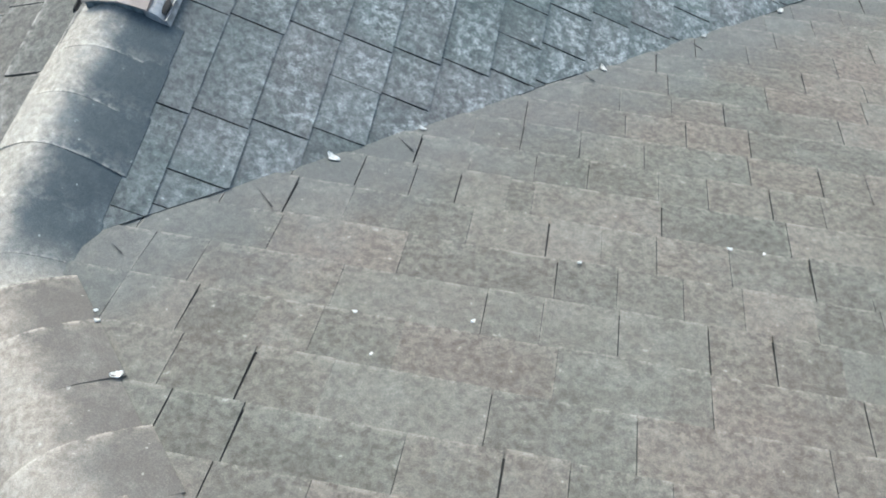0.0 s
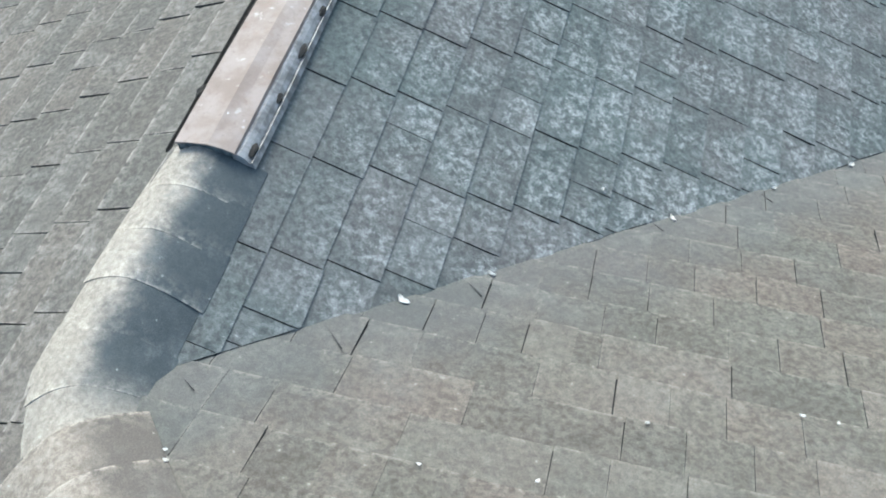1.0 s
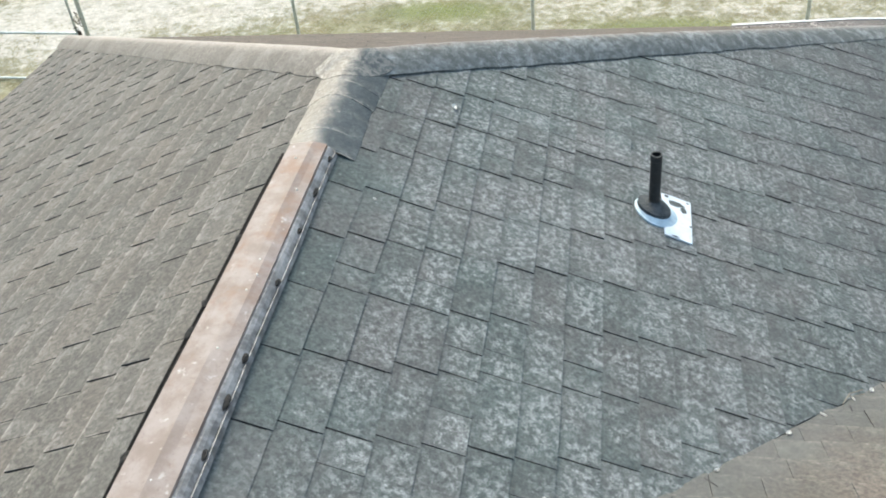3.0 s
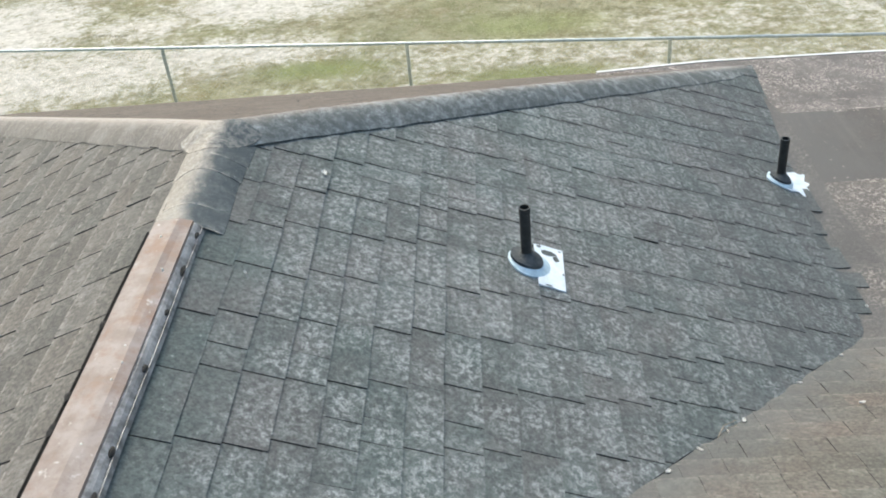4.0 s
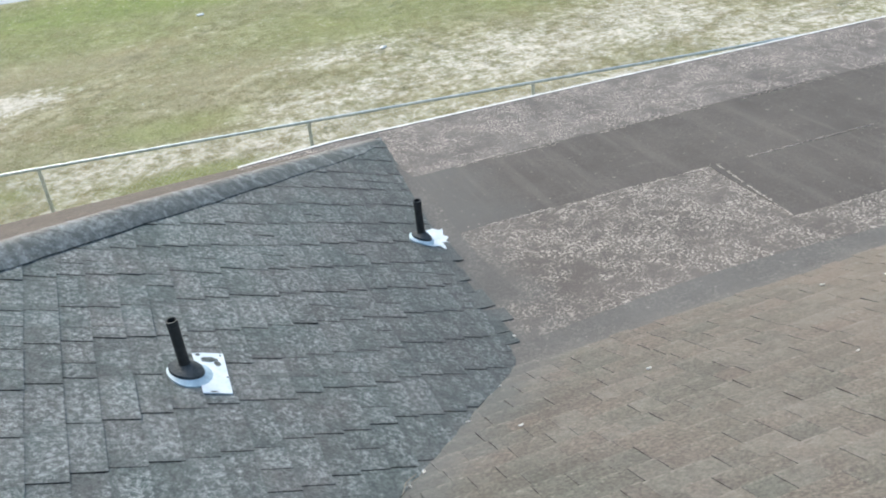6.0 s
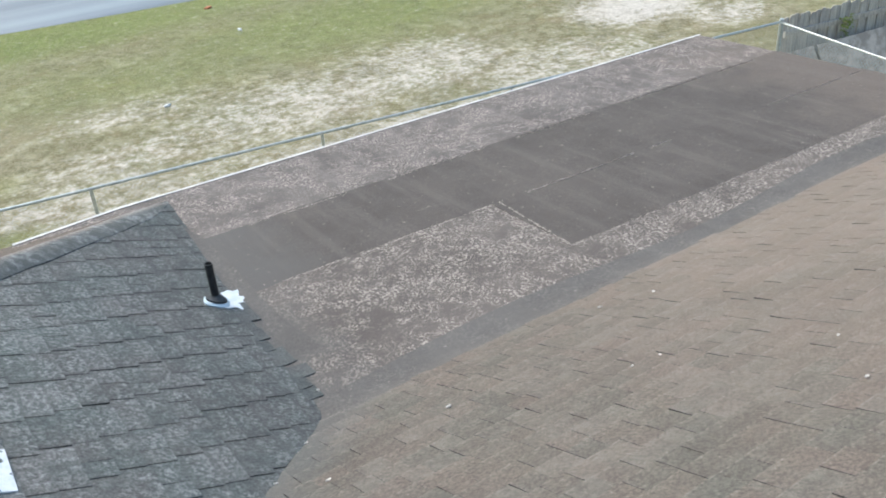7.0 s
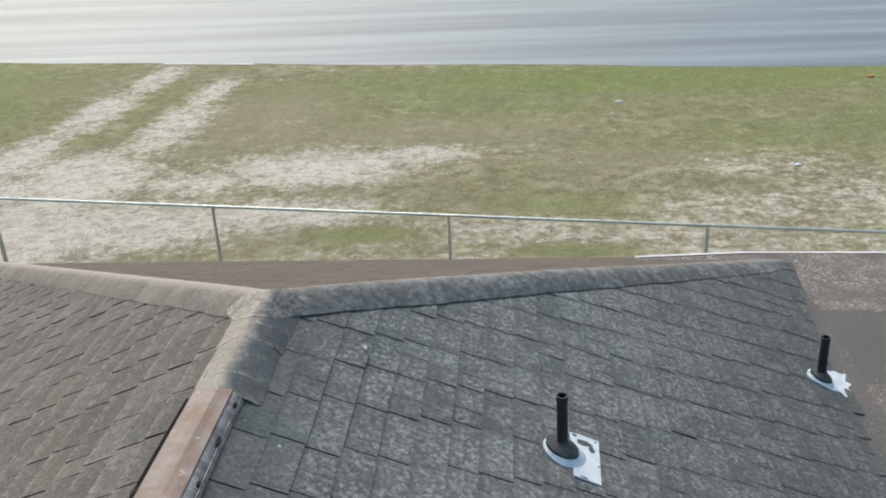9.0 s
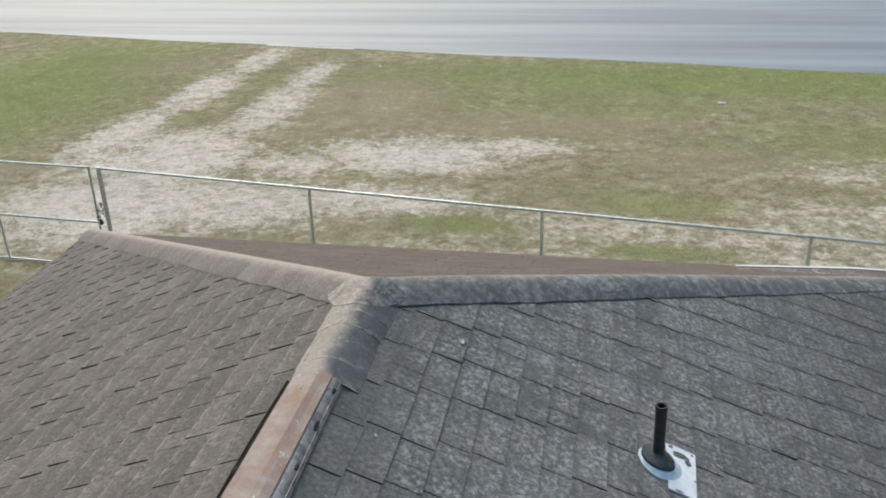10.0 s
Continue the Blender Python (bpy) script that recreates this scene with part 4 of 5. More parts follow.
# ---- ridge vent ----
def ridge_vent():
    y0, y1 = 0.75, 2.545
    vent = thing("ridge_vent", None, None, "rust-stained tan metal ridge vent with dirty side channels", "roof vent")
    rnd = random.Random(5)
    # folded top plate
    bm = bmesh.new()
    prof = [(-0.085, -0.007), (-0.083, 0.001), (-0.045, 0.009), (0.012, 0.016), (0.045, 0.010), (0.083, 0.000), (0.085, -0.008), (0.081, -0.004), (0.044, 0.006), (0.012, 0.012), (-0.044, 0.005), (-0.081, -0.003)]
    n = 16
    rings = []
    for j in range(n + 1):
        y = y0 - 0.006 + (y1 - y0 + 0.002) * j / n
        dent = [0.0022 * math.sin(5 * y + 3 * i) for i in range(12)]
        rings.append([bm.verts.new((x, y, H + z + d)) for (x, z), d in zip(prof, dent)])
    for a, b in zip(rings, rings[1:]):
        for i in range(12):
            bm.faces.new((a[i], a[(i + 1) % 12], b[(i + 1) % 12], b[i]))
    bm.faces.new(rings[0])
    bm.faces.new(rings[-1][::-1])
    top = part("top_plate", bm, MAT_VENT, vent, "rust-stained tan folded plate")
    for y in (0.86, 1.35, 1.62, 1.70, 1.78, 2.2, 2.42):
        bm = bmesh.new()
        x = rnd.uniform(-0.03, 0.05)
        tube(bm, (x, y, H + 0.004), (x, y, H + 0.0155), 0.005, 8, 0.0035)
        part("nail_head", bm, MAT_PETAL, top, "pale sealed nail head")
    for s in (-1, 1):
        # lower channel: flange on the shingles, upturned outer lip, inner wall
        bm = bmesh.new()
        pr = [(0.072, -0.012), (0.080, -0.010), (0.092, -0.013), (0.104, -0.022), (0.113, -0.034), (0.1165, -0.040), (0.120, -0.036), (0.1235, -0.036), (0.125, -0.047), (0.129, -0.056), (0.072, -0.036)]
        if s < 0:
            pr = [(0.068, -0.030), (0.074, -0.034), (0.081, -0.042), (0.091, -0.046), (0.110, -0.049), (0.118, -0.047), (0.1215, -0.041), (0.1245, -0.041), (0.127, -0.050), (0.131, -0.060), (0.070, -0.048)]
        rings = []
        for j in range(n + 1):
            y = y0 + (y1 - y0) * j / n
            wob = 0.002 * math.sin(7 * y + s)
            rings.append([bm.verts.new((s * (x + wob), y, H + z)) for x, z in pr])
        c = len(pr)
        for a, b in zip(rings, rings[1:]):
            for i in range(c):
                bm.faces.new((a[i], a[(i + 1) % c], b[(i + 1) % c], b[i]))
        bm.faces.new(rings[0])
        bm.faces.new(rings[-1][::-1])
        # the west channel is coloured black for the shade in the gap beside the plate
        chan = part("side_channel", bm, MAT_VENT_SIDE if s > 0 else MAT_ROT_AND_SHADE, vent, "tarnished grey metal channel" if s > 0 else "open channel with dirt and the gap's shade painted black")
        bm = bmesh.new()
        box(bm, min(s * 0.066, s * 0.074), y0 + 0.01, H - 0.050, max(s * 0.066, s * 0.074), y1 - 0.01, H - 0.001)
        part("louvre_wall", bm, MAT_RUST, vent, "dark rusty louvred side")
        for y in ((0.80, 0.99, 1.17, 1.35, 1.71, 2.01, 2.25, 2.47) if s > 0 else (0.95, 1.45, 1.6, 1.95)):
            bm = bmesh.new()
            bmesh.ops.create_icosphere(bm, subdivisions=2, radius=1.0)
            for v in bm.verts:
                v.co *= 1 + 0.35 * noise.noise(v.co * 2.1 + Vector((y * 9, s, 0)))
            bmesh.ops.scale(bm, vec=(0.014, rnd.uniform(0.018, 0.036), 0.008), verts=bm.verts)
            bmesh.ops.translate(bm, vec=(s * 0.109, y + rnd.uniform(-0.01, 0.01), H - 0.031), verts=bm.verts)
            part("dirt_clump", bm, MAT_ROT_AND_SHADE, chan, "black rotted leaf dirt")
    bm = bmesh.new()
    low, high = [(-0.080, -0.05), (-0.04, -0.032), (0, -0.022), (0.04, -0.032), (0.080, -0.05)], [(0.078, -0.006), (0.044, 0.003), (0.01, 0.009), (-0.044, 0.003), (-0.078, -0.006)]
    prism(bm, [(x, y0 + 0.002 + 0.006 * math.sin(90 * x), H + z) for x, z in low + high], [(x, y0 + 0.06, H + z) for x, z in low + high])
    part("end_plug", bm, MAT_FOAM, vent, "crumbling grey foam plug")
    vent.location = (0.016, 0, 0.018)
    # the east side draws in towards the far end
    for ob in vent.children_recursive:
        for v in ob.data.vertices:
            v.co.x *= 1 + (0.10 if v.co.x < 0 else -0.24) * (v.co.y - y0) / (y1 - y0)
    return vent


ridge_vent()

# ---- plumbing vents ----
def blob_sheet(centre, radius_at, hump, thick, n=40, rings=4):
    """A low sealed collar on the east slope: outline radius_at(angle), raised by hump(0..1 from rim to middle)."""
    bm = bmesh.new()
    cx, cy = centre
    prev = None
    for r in range(rings + 1):
        k = 1 - r / (rings + 1)
        ring = []
        for i in range(n):
            a = 2 * math.pi * i / n
            rad = radius_at(a) * k
            x, y = cx + rad * math.cos(a), cy + rad * math.sin(a)
            ring.append(bm.verts.new((x, y, max(zr(x) + 0.011, flat_z(y) + 0.031) + thick + hump(1 - k))))
        if prev:
            for i in range(n):
                bm.faces.new((prev[i], prev[(i + 1) % n], ring[(i + 1) % n], ring[i]))
        else:
            skirt = [bm.verts.new((v.co.x, v.co.y, v.co.z - thick - 0.008)) for v in ring]
            for i in range(n):
                bm.faces.new((skirt[i], skirt[(i + 1) % n], ring[(i + 1) % n], ring[i]))
            bm.faces.new(skirt[::-1])
        prev = ring
    bm.faces.new(prev)
    return bm


def plumbing_vent(x, y, height, radius, boot, label):
    z = zr(x) + 0.011
    vent = thing("vent_pipe", None, None, label, "vent pipe", group="plumbing vents")
    bm = bmesh.new()
    n = 24
    top, wall = z + height, 0.0045
    lean = (-0.004, 0.006)
    rings = []
    for r, zz in ((radius, z - 0.02), (radius, top - 0.03), (radius * 1.06, top - 0.028), (radius * 1.06, top - 0.002), (radius * 1.03, top), (radius - wall, top), (radius - wall, z - 0.02)):
        k = (zz - z) / height
        rings.append([bm.verts.new((x + lean[0] * k + r * math.cos(2 * math.pi * i / n), y + lean[1] * k + r * math.sin(2 * math.pi * i / n), zz)) for i in range(n)])
    for a, b in zip(rings, rings[1:]):
        for i in range(n):
            bm.faces.new((a[i], a[(i + 1) % n], b[(i + 1) % n], b[i]))
    part("pipe", bm, MAT_PIPE, vent, "black plastic pipe open at the top", smooth=False)
    bm = bmesh.new()
    rings = []
    for r, h in ((boot, 0.018), (boot * 0.98, 0.034), (boot * 0.78, 0.042), (radius * 1.6, 0.048), (radius * 1.2, 0.056), (radius * 1.03, 0.064)):
        ring = []
        for i in range(n):
            a = 2 * math.pi * i / n
            px = x + r * math.cos(a)
            t = (r - radius) / (boot - radius)
            ring.append(bm.verts.new((px, y + r * math.sin(a), (zr(px) + 0.011) * t + z * (1 - t) + h)))
        rings.append(ring)
    for a, b in zip(rings, rings[1:]):
        for i in range(n):
            bm.faces.new((a[i], a[(i + 1) % n], b[(i + 1) % n], b[i]))
    bm.faces.new(rings[0][::-1])
    part("rubber_boot", bm, MAT_RUBBER, vent, "black rubber boot", smooth=True)
    return vent


def outline(points):
    """The radius by angle of a polygon round the origin."""
    def radius_at(a):
        d = Vector((math.cos(a), math.sin(a)))
        best = 0.02
        for p, q in zip(points, points[1:] + points[:1]):
            p, e = Vector(p), Vector(q) - Vector(p)
            den = d.x * e.y - d.y * e.x
            if abs(den) > 1e-9:
                t, s = (p.x * e.y - p.y * e.x) / den, (p.x * d.y - p.y * d.x) / den
                if t > 0 and 0 <= s <= 1:
                    best = max(best, t)
        return best
    return radius_at


p1 = plumbing_vent(1.410, 2.957, 0.300, 0.0250, 0.076, "black plastic vent pipe in a white-sealed flashing")
part("sealed_collar", blob_sheet((1.406, 2.963), lambda a: 0.098 + 0.003 * math.sin(3 * a) + 0.018 * math.cos(a + 0.6), lambda k: 0.026 * math.sin(min(1, k * 1.6) * math.pi / 2), 0.004), MAT_COLLAR, p1, "pale blue-white sealant dome", True)
bm = bmesh.new()
ring = [(1.45, 3.125), (1.50, 3.132), (1.588, 3.128), (1.583, 2.99), (1.575, 2.803), (1.51, 2.807), (1.452, 2.806), (1.455, 2.95)]
prism(bm, [(x, y, zr(x) + 0.008) for x, y in ring], [(x, y, zr(x) + 0.0155) for x, y in ring])
plate = part("flashing_plate", bm, MAT_WHITE, p1, "white sealed flashing plate with bare spots")
for x, y, a, c in ((1.515, 3.075, 0.040, 0.020), (1.55, 3.045, 0.014, 0.026), (1.475, 3.112, 0.014, 0.009), (1.575, 2.93, 0.005, 0.006), (1.50, 2.815, 0.02, 0.004), (1.572, 3.11, 0.006, 0.006)):
    bm = bmesh.new()
    rr = random.Random(int(x * 1000))
    pts = [(x + a * math.cos(t) * rr.uniform(0.6, 1.2), y + c * math.sin(t) * rr.uniform(0.6, 1.2)) for t in [2 * math.pi * i / 11 for i in range(11)]]
    prism(bm, [(px, py, zr(px) + 0.014) for px, py in pts], [(px, py, zr(px) + 0.0175) for px, py in pts])
    part("bare_spot", bm, MAT_DARK, plate, "grey bare spot")
p2 = plumbing_vent(3.159, 4.715, 0.31, 0.0280, 0.070, "black plastic vent pipe in a ragged white sealant patch")
part("sealed_collar", blob_sheet((3.159, 4.715), lambda a: 0.092 + 0.006 * math.sin(4 * a), lambda k: 0.022 * math.sin(min(1, k * 1.6) * math.pi / 2), 0.004), MAT_COLLAR, p2, "pale blue-white sealant dome", True)
ragged = outline([(0.03, 0.14), (0.07, 0.18), (0.09, 0.145), (0.13, 0.15), (0.11, 0.07), (0.12, 0.015), (0.095, -0.03), (0.09, -0.135), (0.05, -0.15), (0.015, -0.17), (0.02, -0.13), (-0.03, -0.13), (-0.075, -0.13), (-0.08, -0.05), (-0.06, 0.06)])
part("sealant_patch", blob_sheet((3.25, 4.75), lambda a: ragged(a) * (1 + 0.06 * math.sin(9 * a)), lambda k: 0.004 * k, 0.003, 72, 3), MAT_WHITE, p2, "ragged white sealant smear")

# ---- leaves and flecks on the roof ----
def leaf(x, y, z, slope, size, turn, label, narrow=0.45, seed=0):
    """A small curled bleached leaf lying on a slope (pitch along x, along y)."""
    rnd = random.Random(seed)
    bm = bmesh.new()
    n = 8
    grid = []
    for i in range(n + 1):
        t = i / n
        w = narrow * math.sin(math.pi * min(0.97, t * 0.94 + 0.04)) ** 0.7
        row = []
        for e in (-1, 0, 1):
            row.append(Vector(((t - 0.5), 0.5 * w * e * (1 + rnd.uniform(-0.3, 0.3)) + 0.12 * math.sin(3 * t), 0.16 * e * e + 0.3 * (t - 0.5) ** 2)) * size)
        grid.append(row)
    rings = [[bm.verts.new(p) for p in row] + [bm.verts.new(p - Vector((0, 0, 0.0022))) for p in row[::-1]] for row in grid]
    for a, b in zip(rings, rings[1:]):
        for i in range(6):
            bm.faces.new((a[i], a[(i + 1) % 6], b[(i + 1) % 6], b[i]))
    bm.faces.new(rings[0])
    bm.faces.new(rings[-1][::-1])
    ob = thing("leaf", bm, MAT_PETAL, label, "leaf", group="leaves on the roof")
    nrm = Vector((-slope[0], -slope[1], 1)).normalized()
    ob.matrix_world = Matrix.Translation((x, y, z + 0.004)) @ nrm.to_track_quat("Z", "Y").to_matrix().to_4x4() @ pose(0, 0, 0, 0, 0, turn)
    return ob


for i, (d, size, turn, nar) in enumerate(((0.585, 0.052, 20, 0.5), (0.775, 0.034, 30, 0.4), (1.246, 0.042, -10, 0.45), (1.57, 0.032, 80, 0.5), (1.855, 0.045, 100, 0.5), (2.015, 0.038, 5, 0.4), (2.25, 0.045, 110, 0.5), (2.612, 0.034, 40, 0.5), (2.92, 0.038, 75, 0.5), (2.16, 0.03, 150, 0.35))):
    leaf(d, d - 0.012, zr(d) + 0.010, (-S * 0.5, -S * 0.5), size * 0.72, turn, "bleached curled leaf caught in the roof valley", nar, i)
for i, (x, y, size, turn) in enumerate(((0.492, 3.22, 0.040, 10), (0.30, 2.35, 0.018, 40), (1.02, 1.22, 0.014, 0))):
    leaf(x, y, zr(x) + 0.010, (-S, 0), size, turn, "small bleached leaf on the dark shingles", 0.6, 30 + i)
for i, (x, y, size, turn) in enumerate(((3.56, 2.477, 0.035, 20), (5.25, 2.632, 0.03, 60), (4.947, 2.79, 0.028, 140), (4.457, 1.86, 0.022, 80), (4.54, 0.85, 0.024, 15), (2.778, 2.345, 0.03, 10), (1.569, 0.463, 0.014, 0), (1.647, 0.464, 0.010, 70), (0.284, -0.046, 0.010, 20), (1.225, 0.33, 0.011, 35), (0.84, -0.031, 0.009, 60), (0.40, -0.185, 0.026, 30), (0.30, -0.07, 0.014, 0), (1.02, 0.10, 0.012, 50), (0.78, 0.07, 0.011, 0), (4.3, 1.9, 0.02, 0), (4.9, 1.2, 0.02, 30))):
    leaf(x, y, zn(y) + 0.012, (0, -S), size, turn, "small bleached leaf on the brown shingles", 0.6, 50 + i)
for i, (x, y, size, turn) in enumerate(((3.263, 3.961, 0.03, 30), (3.248, 3.414, 0.026, 100))):
    leaf(x, y, max(zr(x), flat_z(y) + 0.034), (0, -0.038), size, turn, "small bleached leaf on the flashing membrane", 0.6, 80 + i)
twig = thing("twig", None, None, "thin forked dry twig stuck in the valley", "twig")
bm = bmesh.new()
tz = zr(2.14) + 0.012
for a, b, r in (((2.11, 2.10, tz + 0.012), (2.15, 2.17, tz + 0.002), 0.0022), ((2.15, 2.17, tz + 0.002), (2.21, 2.21, tz - 0.012), 0.0018), ((2.14, 2.15, tz + 0.004), (2.20, 2.16, tz + 0.014), 0.0014)):
    tube(bm, a, b, r, 6)
part("stem", bm, MAT_TWIG, twig)

# slits where corners of the rear slope's shingles gape along the valley
def slit(x0, y0, x1, y1):
    bm = bmesh.new()
    a, b = Vector((x0, y0, zn(y0) + 0.0095)), Vector((x1, y1, zn(y1) + 0.0095))
    e = (b - a).normalized().cross(Vector((0, S, 1)).normalized()) * 0.0028
    prism(bm, [a, b - e * 0.5, b + e], [p + Vector((0, 0, 0.0012)) for p in (a, b - e * 0.5, b + e)])
    part("slit", bm, MAT_DECK, slope_rear, "dark gaping shingle corner")


for ends in ((0.213, 0.147, 0.252, 0.121), (0.445, 0.409, 0.505, 0.349), (0.723, 0.704, 0.773, 0.656), (1.522, 1.50, 1.562, 1.455), (1.19, 1.18, 1.222, 1.15), (2.134, 2.10, 2.13, 2.045)):
    slit(*ends)

# ---- chain-link fence ----
RAIL = 1.836


def fence_y(x):
    return 11.24 - 0.1365 * x


def post(x, y, r, top, label, parent, name="post", cap=True):
    bm = bmesh.new()
    tube(bm, (x, y, -0.02), (x, y, top), r, 14)
    p = part(name, bm, MAT_STEEL, parent, label)
    if cap:
        bm = bmesh.new()
        bmesh.ops.create_uvsphere(bm, u_segments=12, v_segments=6, radius=r * 1.15)
        bmesh.ops.scale(bm, vec=(1, 1, 0.7), verts=bm.verts)
        bmesh.ops.translate(bm, vec=(x, y, top), verts=bm.verts)
        part("post_cap", bm, MAT_STEEL, p, smooth=True)
    return p


def chain_link(a, b, low, high, parent, pitch=0.071, r=0.0009):
    """Diamond mesh of thin wires between two plan points."""
    a, b = Vector((*a, 0)), Vector((*b, 0))
    long, way = (b - a).length, (b - a).normalized()
    off = Vector((-way.y, way.x, 0))
    tall = high - low
    verts, faces = [], []
    for sgn in (-1, 1):
        x = -tall
        while x < long + tall:
            x0, z0, x1, z1 = x, low, x + sgn * tall, high
            lo, hi = (x0, x1) if x0 < x1 else (x1, x0)
            if hi > 0 and lo < long:
                t0, t1 = 0.0, 1.0
                for lim, inside in ((0.0, 1), (long, -1)):
                    f0, f1 = (x0 - lim) * inside, (x1 - lim) * inside
                    if f0 < 0 <= f1:
                        t0 = max(t0, f0 / (f0 - f1))
                    elif f1 < 0 <= f0:
                        t1 = min(t1, f0 / (f0 - f1))
                if t1 > t0:
                    p = a + way * (x0 + (x1 - x0) * t0) + Vector((0, 0, z0 + (z1 - z0) * t0)) + off * 0.002 * sgn
                    q = a + way * (x0 + (x1 - x0) * t1) + Vector((0, 0, z0 + (z1 - z0) * t1)) + off * 0.002 * sgn
                    e = (q - p).normalized().cross(off)
                    k = len(verts)
                    for c in (p, q):
                        verts += [c + off * r, c - off * r * 0.5 + e * r * 0.87, c - off * r * 0.5 - e * r * 0.87]
                    faces += [(k, k + 1, k + 4, k + 3), (k + 1, k + 2, k + 5, k + 4), (k + 2, k, k + 3, k + 5)]
            x += pitch
    me = bpy.data.meshes.new("chain_link")
    me.from_pydata(verts, [], faces)
    me.materials.append(MAT_WIRE)
    ob = new("chain_link", me)
    ob.parent = parent
    return tagged(ob, "thin diamond wire mesh", kind="stuff")


fence = thing("chain_link_fence", None, None, "galvanised chain-link fence with a top rail", "fence")
for x in (-3.29, 0.233, 3.683, 6.835, 9.95, 12.9):
    post(x, fence_y(x), 0.024, RAIL - 0.02, "", fence, cap=False)
post(-7.02, fence_y(-7.02), 0.036, RAIL + 0.022, "thick gate post", fence, cap=False)
post(15.5, fence_y(15.5), 0.038, RAIL + 0.04, "thick corner post", fence)
bm = bmesh.new()
tube(bm, (-7.02, fence_y(-7.02), RAIL), (15.5, fence_y(15.5), RAIL), 0.021, 12)
part("top_rail", bm, MAT_STEEL, fence)
chain_link((-6.98, fence_y(-6.98)), (15.46, fence_y(15.46)), 0.04, RAIL - 0.01, fence)
SIDE = (Vector((15.006, 6.764)) - Vector((15.6, 9.26))).normalized()
side_end = Vector((15.5, fence_y(15.5))) + SIDE * 12
side = thing("side_fence", None, None, "galvanised chain-link fence with a pale top rail", "fence")
bm = bmesh.new()
tube(bm, (15.5, fence_y(15.5), RAIL - 0.01), (*side_end, RAIL - 0.01), 0.0165, 12)
part("top_rail", bm, MAT_STEEL, side)
for d in (3.3, 6.6, 9.9, 12.0):
    c = Vector((15.5, fence_y(15.5))) + SIDE * d
    post(c.x, c.y, 0.024, RAIL - 0.03, "", side, cap=False)
chain_link((15.5, fence_y(15.5)), side_end, 0.04, RAIL - 0.02, side, r=0.0036)
# tension bands on the corner post
for z in (0.5, 0.9, 1.3, 1.7):
    bm = bmesh.new()
    tube(bm, (15.5, fence_y(15.5), z - 0.012), (15.5, fence_y(15.5), z + 0.012), 0.042, 14)
    part("tension_band", bm, MAT_STEEL, side)


def drive_gate():
    """A framed leaf of the gate, hung to swing towards the track, with a middle rail."""
    gate = thing("drive_gate", None, None, "galvanised tube gate with a middle rail and chain", "gate")
    hinge, tip = Vector((-7.22, fence_y(-7.22) + 0.01)), Vector((-10.5, fence_y(-10.5) - 0.22))
    at = lambda k: hinge + (tip - hinge) * k

    def bar(k0, z0, k1, z1, name, r=0.02):
        bm = bmesh.new()
        tube(bm, (*at(k0), z0), (*at(k1), z1), r, 12)
        return part(name, bm, MAT_STEEL, gate)

    bar(0, 0.06, 0, 1.85, "stile")
    bar(1, 0.06, 1, 1.85, "stile")
    bar(0, 1.83, 1, 1.83, "rail")
    bar(0, 0.86, 1, 0.86, "rail")
    bar(0, 0.03, 1, 0.03, "rail")
    bar(0.60, 0.03, 0.60, 1.83, "brace", 0.016)
    chain_link(tuple(at(0.01)), tuple(at(0.99)), 0.1, 1.82, gate)
    rnd = random.Random(3)
    for i in range(9):
        bm = bmesh.new()
        c = Vector((-7.11 + rnd.uniform(-0.08, 0.09), fence_y(-7.11) - 0.04 + rnd.uniform(-0.02, 0.01), 1.02 + 0.03 * i - 0.05 + rnd.uniform(-0.03, 0.03)))
        q = Euler((rnd.uniform(0, 3), rnd.uniform(0, 3), rnd.uniform(0, 3))).to_matrix()
        ring = [c + q @ Vector((0.034 * math.cos(t), 0.02 * math.sin(t), 0)) for t in [2 * math.pi * j / 8 for j in range(8)]]
        for p, r in zip(ring, ring[1:] + ring[:1]):
            tube(bm, p, r, 0.006, 5)
        part("chain_link_ring", bm, MAT_CHAIN, gate, "rusted chain link")
    bm = bmesh.new()
    box(bm, -7.15, fence_y(-7.12) - 0.075, 0.86, -7.09, fence_y(-7.12) - 0.045, 0.94)
    bmesh.ops.bevel(bm, geom=bm.edges[:], offset=0.006, segments=2, affect="EDGES")
    part("padlock", bm, MAT_CHAIN, gate, "dark padlock")
    return gate


drive_gate()

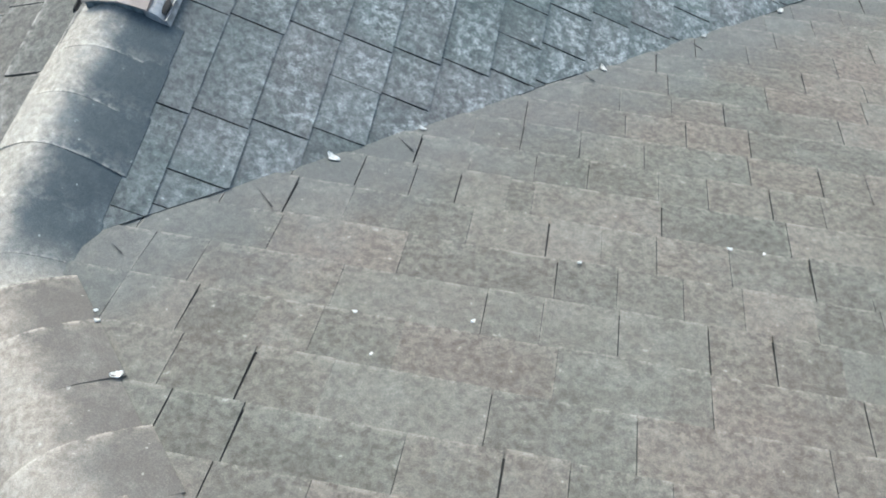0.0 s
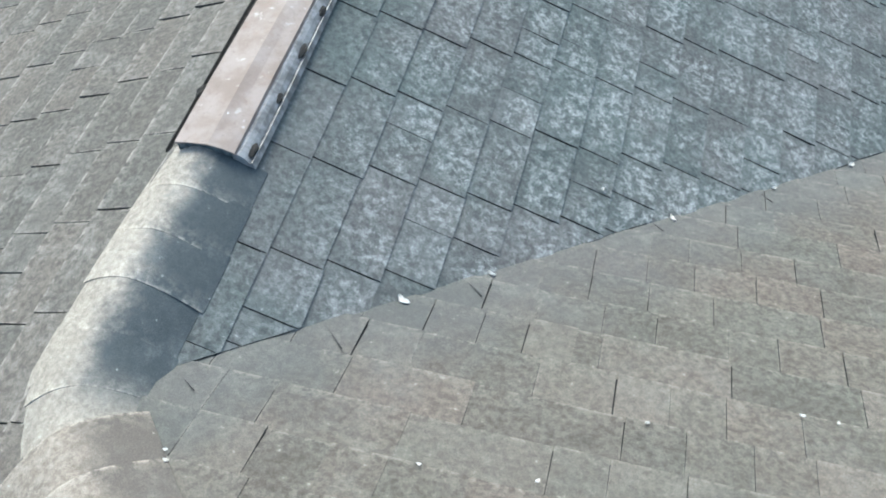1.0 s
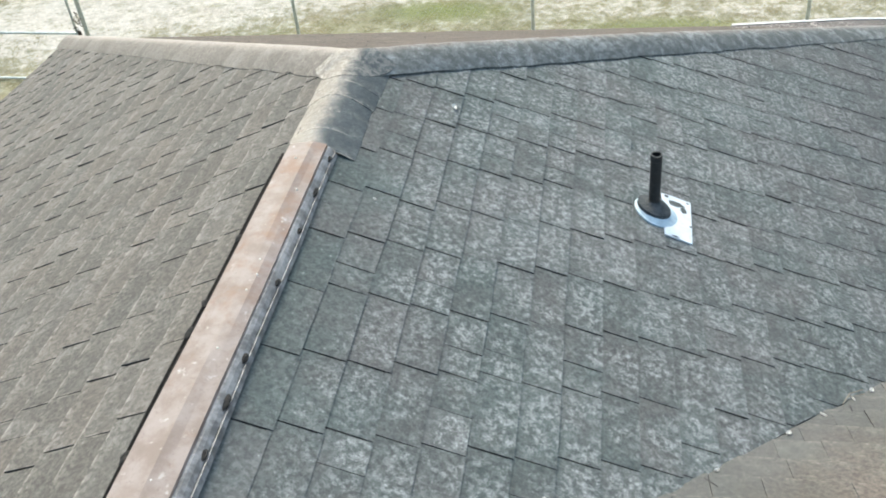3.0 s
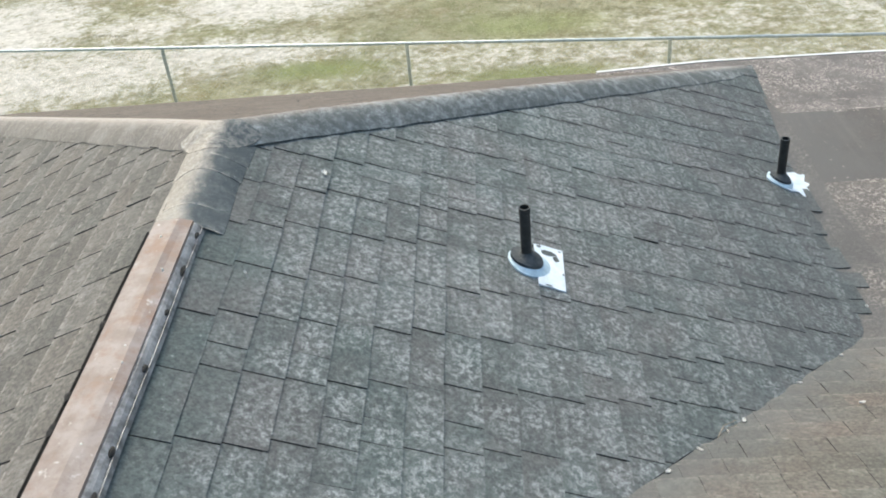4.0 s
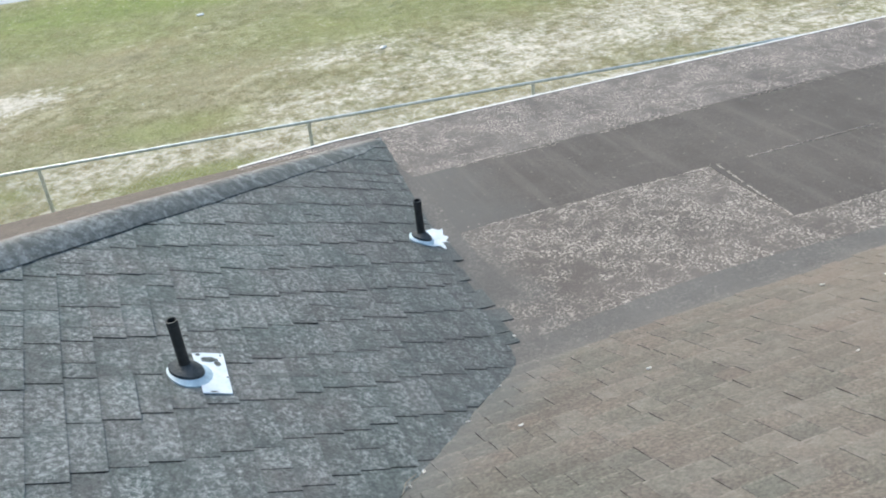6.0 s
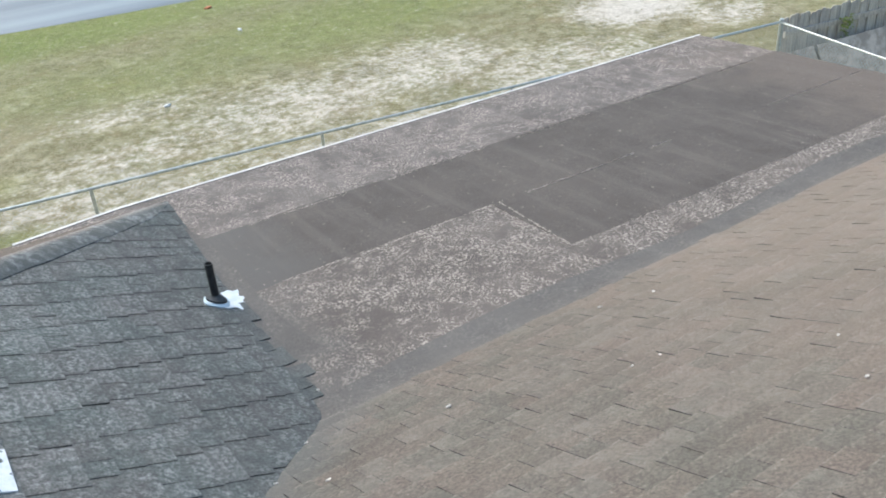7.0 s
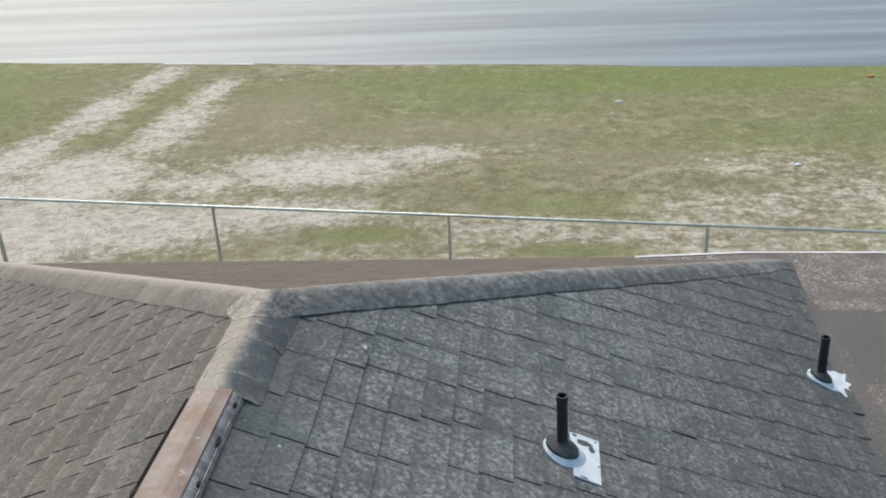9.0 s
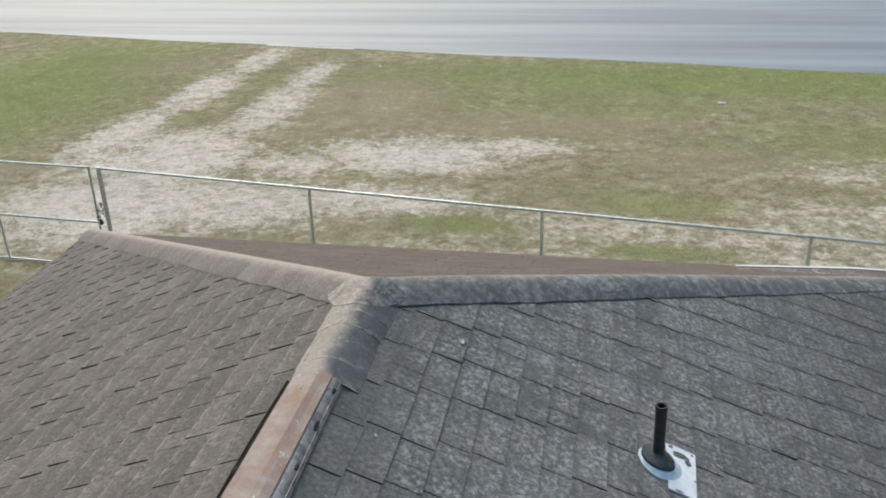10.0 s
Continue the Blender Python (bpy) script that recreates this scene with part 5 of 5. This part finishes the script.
# ---- neighbour's corner: picket fence, leaning boards ----
def picket_fence():
    f = thing("wooden_fence", None, None, "weathered grey dog-eared wooden picket fence", "fence")
    a, b = Vector((15.85, 9.30)), Vector((20.1, 8.72))
    way = (b - a).normalized()
    m = Matrix(((way.x, -way.y, 0, a.x), (way.y, way.x, 0, a.y), (0, 0, 1, 0), (0, 0, 0, 1)))
    rnd = random.Random(9)
    x, back = 0.0, 0.0
    while x < (b - a).length:
        # board on board: every second picket stands behind its neighbours
        back = 0.022 - back
        w, h = 0.138, 1.80 + rnd.uniform(-0.03, 0.03)
        bm = bmesh.new()
        ring = [(x, 0.0), (x + w, 0.0), (x + w, h - 0.035), (x + w - 0.035, h), (x + 0.035, h), (x, h - 0.035)]
        prism(bm, [(p, back, q) for p, q in ring], [(p, back + 0.018, q) for p, q in ring])
        bmesh.ops.transform(bm, matrix=m @ Matrix.Rotation(rnd.uniform(-0.006, 0.006), 4, "Y"), verts=bm.verts)
        part("picket", bm, MAT_WOOD, f)
        x += w - 0.012 + rnd.uniform(0.0, 0.008)
    for z in (0.35, 1.45):
        bm = bmesh.new()
        box(bm, 0, -0.042, z, (b - a).length, -0.002, z + 0.09, m)
        part("rail", bm, MAT_WOOD, f)


picket_fence()
for x, y, w, d, tilt, turn, mat, label, cat in ((16.00, 8.32, 0.66, 1.42, 58, -6, MAT_BOARD, "narrow grey cement board leaning on the wooden fence", "board"), (17.40, 8.16, 2.0, 1.42, 58, -6, MAT_BOARD, "wide grey cement board leaning on the wooden fence", "board"), (19.25, 7.98, 1.5, 1.3, 55, -6, MAT_BOARD, "wide grey cement board leaning on the wooden fence", "board"), (16.70, 6.50, 1.8, 1.3, 4, 10, MAT_WOOD, "flat grey wooden panel on the ground", "panel"), (18.70, 5.90, 2.1, 1.5, 3, -14, MAT_BOARD, "pale sheet lying on the ground", "sheet")):
    bm = bmesh.new()
    box(bm, -w / 2, 0, 0, w / 2, d, 0.025)
    bmesh.ops.bevel(bm, geom=bm.edges[:], offset=0.004, segments=1, affect="EDGES")
    ob = thing(cat, bm, mat, label, cat, group="boards by the fence")
    ob.matrix_world = pose(x, y, 0.005, tilt, 0, turn)


def vine(x, y, top):
    """A climbing weed: a bent stem with small pointed leaves."""
    rnd = random.Random(41)
    v = thing("vine", None, None, "yellow-green vine climbing the wooden fence", "plant")
    bm = bmesh.new()
    pts = [Vector((x + 0.10 * math.sin(2.2 * k / 9), y + 0.02 * math.sin(k), top * k / 9 - 0.02)) for k in range(10)]
    for a, b in zip(pts, pts[1:]):
        tube(bm, a, b, 0.006, 6)
    part("stem", bm, MAT_TWIG, v)
    for _ in range(70):
        c = Vector((x + rnd.gauss(0.06, 0.10), y - rnd.uniform(0.0, 0.09), top - abs(rnd.gauss(0, 0.24))))
        q = Euler((rnd.uniform(-0.9, 0.9), rnd.uniform(-0.9, 0.9), rnd.uniform(0, 6.28))).to_matrix()
        r = rnd.uniform(0.02, 0.045)
        bm = bmesh.new()
        ring = [(-r, 0, 0), (-0.3 * r, 0.55 * r, 0.1 * r), (0.6 * r, 0.4 * r, 0), (1.3 * r, 0, -0.2 * r), (0.6 * r, -0.4 * r, 0), (-0.3 * r, -0.55 * r, 0.1 * r)]
        prism(bm, [c + q @ Vector(t) - Vector((0, 0, 0.001)) for t in ring], [c + q @ Vector(t) for t in ring])
        part("leaf", bm, MAT_LEAF, v)


MAT_LEAF = plain_material("vine_leaf", (0.16, 0.22, 0.04), (0.30, 0.33, 0.07), 30, 0.6)
vine(17.24, 9.02, 1.62)

# ---- grass tufts, and litter in the yard ----
def field(blobs, x, y):
    return max(k * max(0.0, min(1.0, (1.25 - math.hypot((x - cx) / a, (y - cy) / c)))) for cx, cy, a, c, k in blobs)


def grass():
    rnd = random.Random(77)
    verts, faces = [], []
    count = 0
    while count < 26000:
        y = 11.3 + 16.6 * rnd.random() ** 1.25
        x = rnd.uniform(-17, 22)
        if y > road_edge(x) - 0.1:
            continue
        s = field(SAND, x, y) - 0.9 * field(GREEN[:2], x, y) + 1.6 * noise.noise(Vector((x, y, 0)) * 0.9)
        if s > 0.25 and rnd.random() < min(0.97, s * 1.3):
            continue
        clump = noise.noise(Vector((x, y, 3.0)) * 2.1) + 0.6 * noise.noise(Vector((x, y, 7.0)) * 5.0)
        if clump < -0.1 and rnd.random() < 0.8:
            continue
        count += 1
        big = 0.6 + 0.35 * field(GREEN, x, y) + 0.5 * max(0.0, clump)
        for _ in range(4):
            a, h = rnd.uniform(0, 6.28), rnd.uniform(0.002, 0.013) * big
            px, py = x + rnd.uniform(-0.07, 0.07), y + rnd.uniform(-0.07, 0.07)
            w, lean = rnd.uniform(0.006, 0.016), rnd.uniform(0.04, 0.12)
            k = len(verts)
            verts += [(px - w * math.sin(a), py + w * math.cos(a), -0.012), (px + w * math.sin(a), py - w * math.cos(a), -0.012), (px + lean * math.cos(a), py + lean * math.sin(a), h)]
            faces.append((k, k + 1, k + 2))
    me = bpy.data.meshes.new("grass")
    me.from_pydata(verts, [], faces)
    me.materials.append(MAT_GRASS)
    tagged(new("grass", me), "short dry and green grass tufts on sand", "grass", kind="stuff")


grass()
MAT_LITTER = plain_material("bleached_litter", (0.80, 0.80, 0.78), (0.66, 0.66, 0.63), 30, 0.6)
MAT_ORANGE = plain_material("faded_orange_plastic", (0.62, 0.20, 0.08), (0.50, 0.17, 0.08), 30, 0.6)


def litter(x, y, size, turn, mat, label, seed):
    """A crumpled scrap lying in the grass."""
    bm = bmesh.new()
    bmesh.ops.create_icosphere(bm, subdivisions=2, radius=1.0)
    for v in bm.verts:
        v.co *= 1 + 0.45 * noise.noise(v.co * 1.8 + Vector((seed, 0, 0)))
    bmesh.ops.scale(bm, vec=(size, size * 0.55, size * 0.3), verts=bm.verts)
    ob = thing("litter", bm, mat, label, "litter", group="litter in the yard")
    ob.matrix_world = pose(x, y, size * 0.2 - 0.012, 0, 0, turn)


for i, (x, y, size) in enumerate(((3.88, 23.41, 0.11), (7.08, 18.17, 0.10), (10.72, 22.5, 0.10), (-6.1, 26.83, 0.07))):
    litter(x, y, size, 40 * i, MAT_LITTER, "crumpled white scrap lying in the grass", i)
litter(11.0, 25.36, 0.13, 15, MAT_ORANGE, "faded orange plastic scrap near the road", 9)

run_shingles()
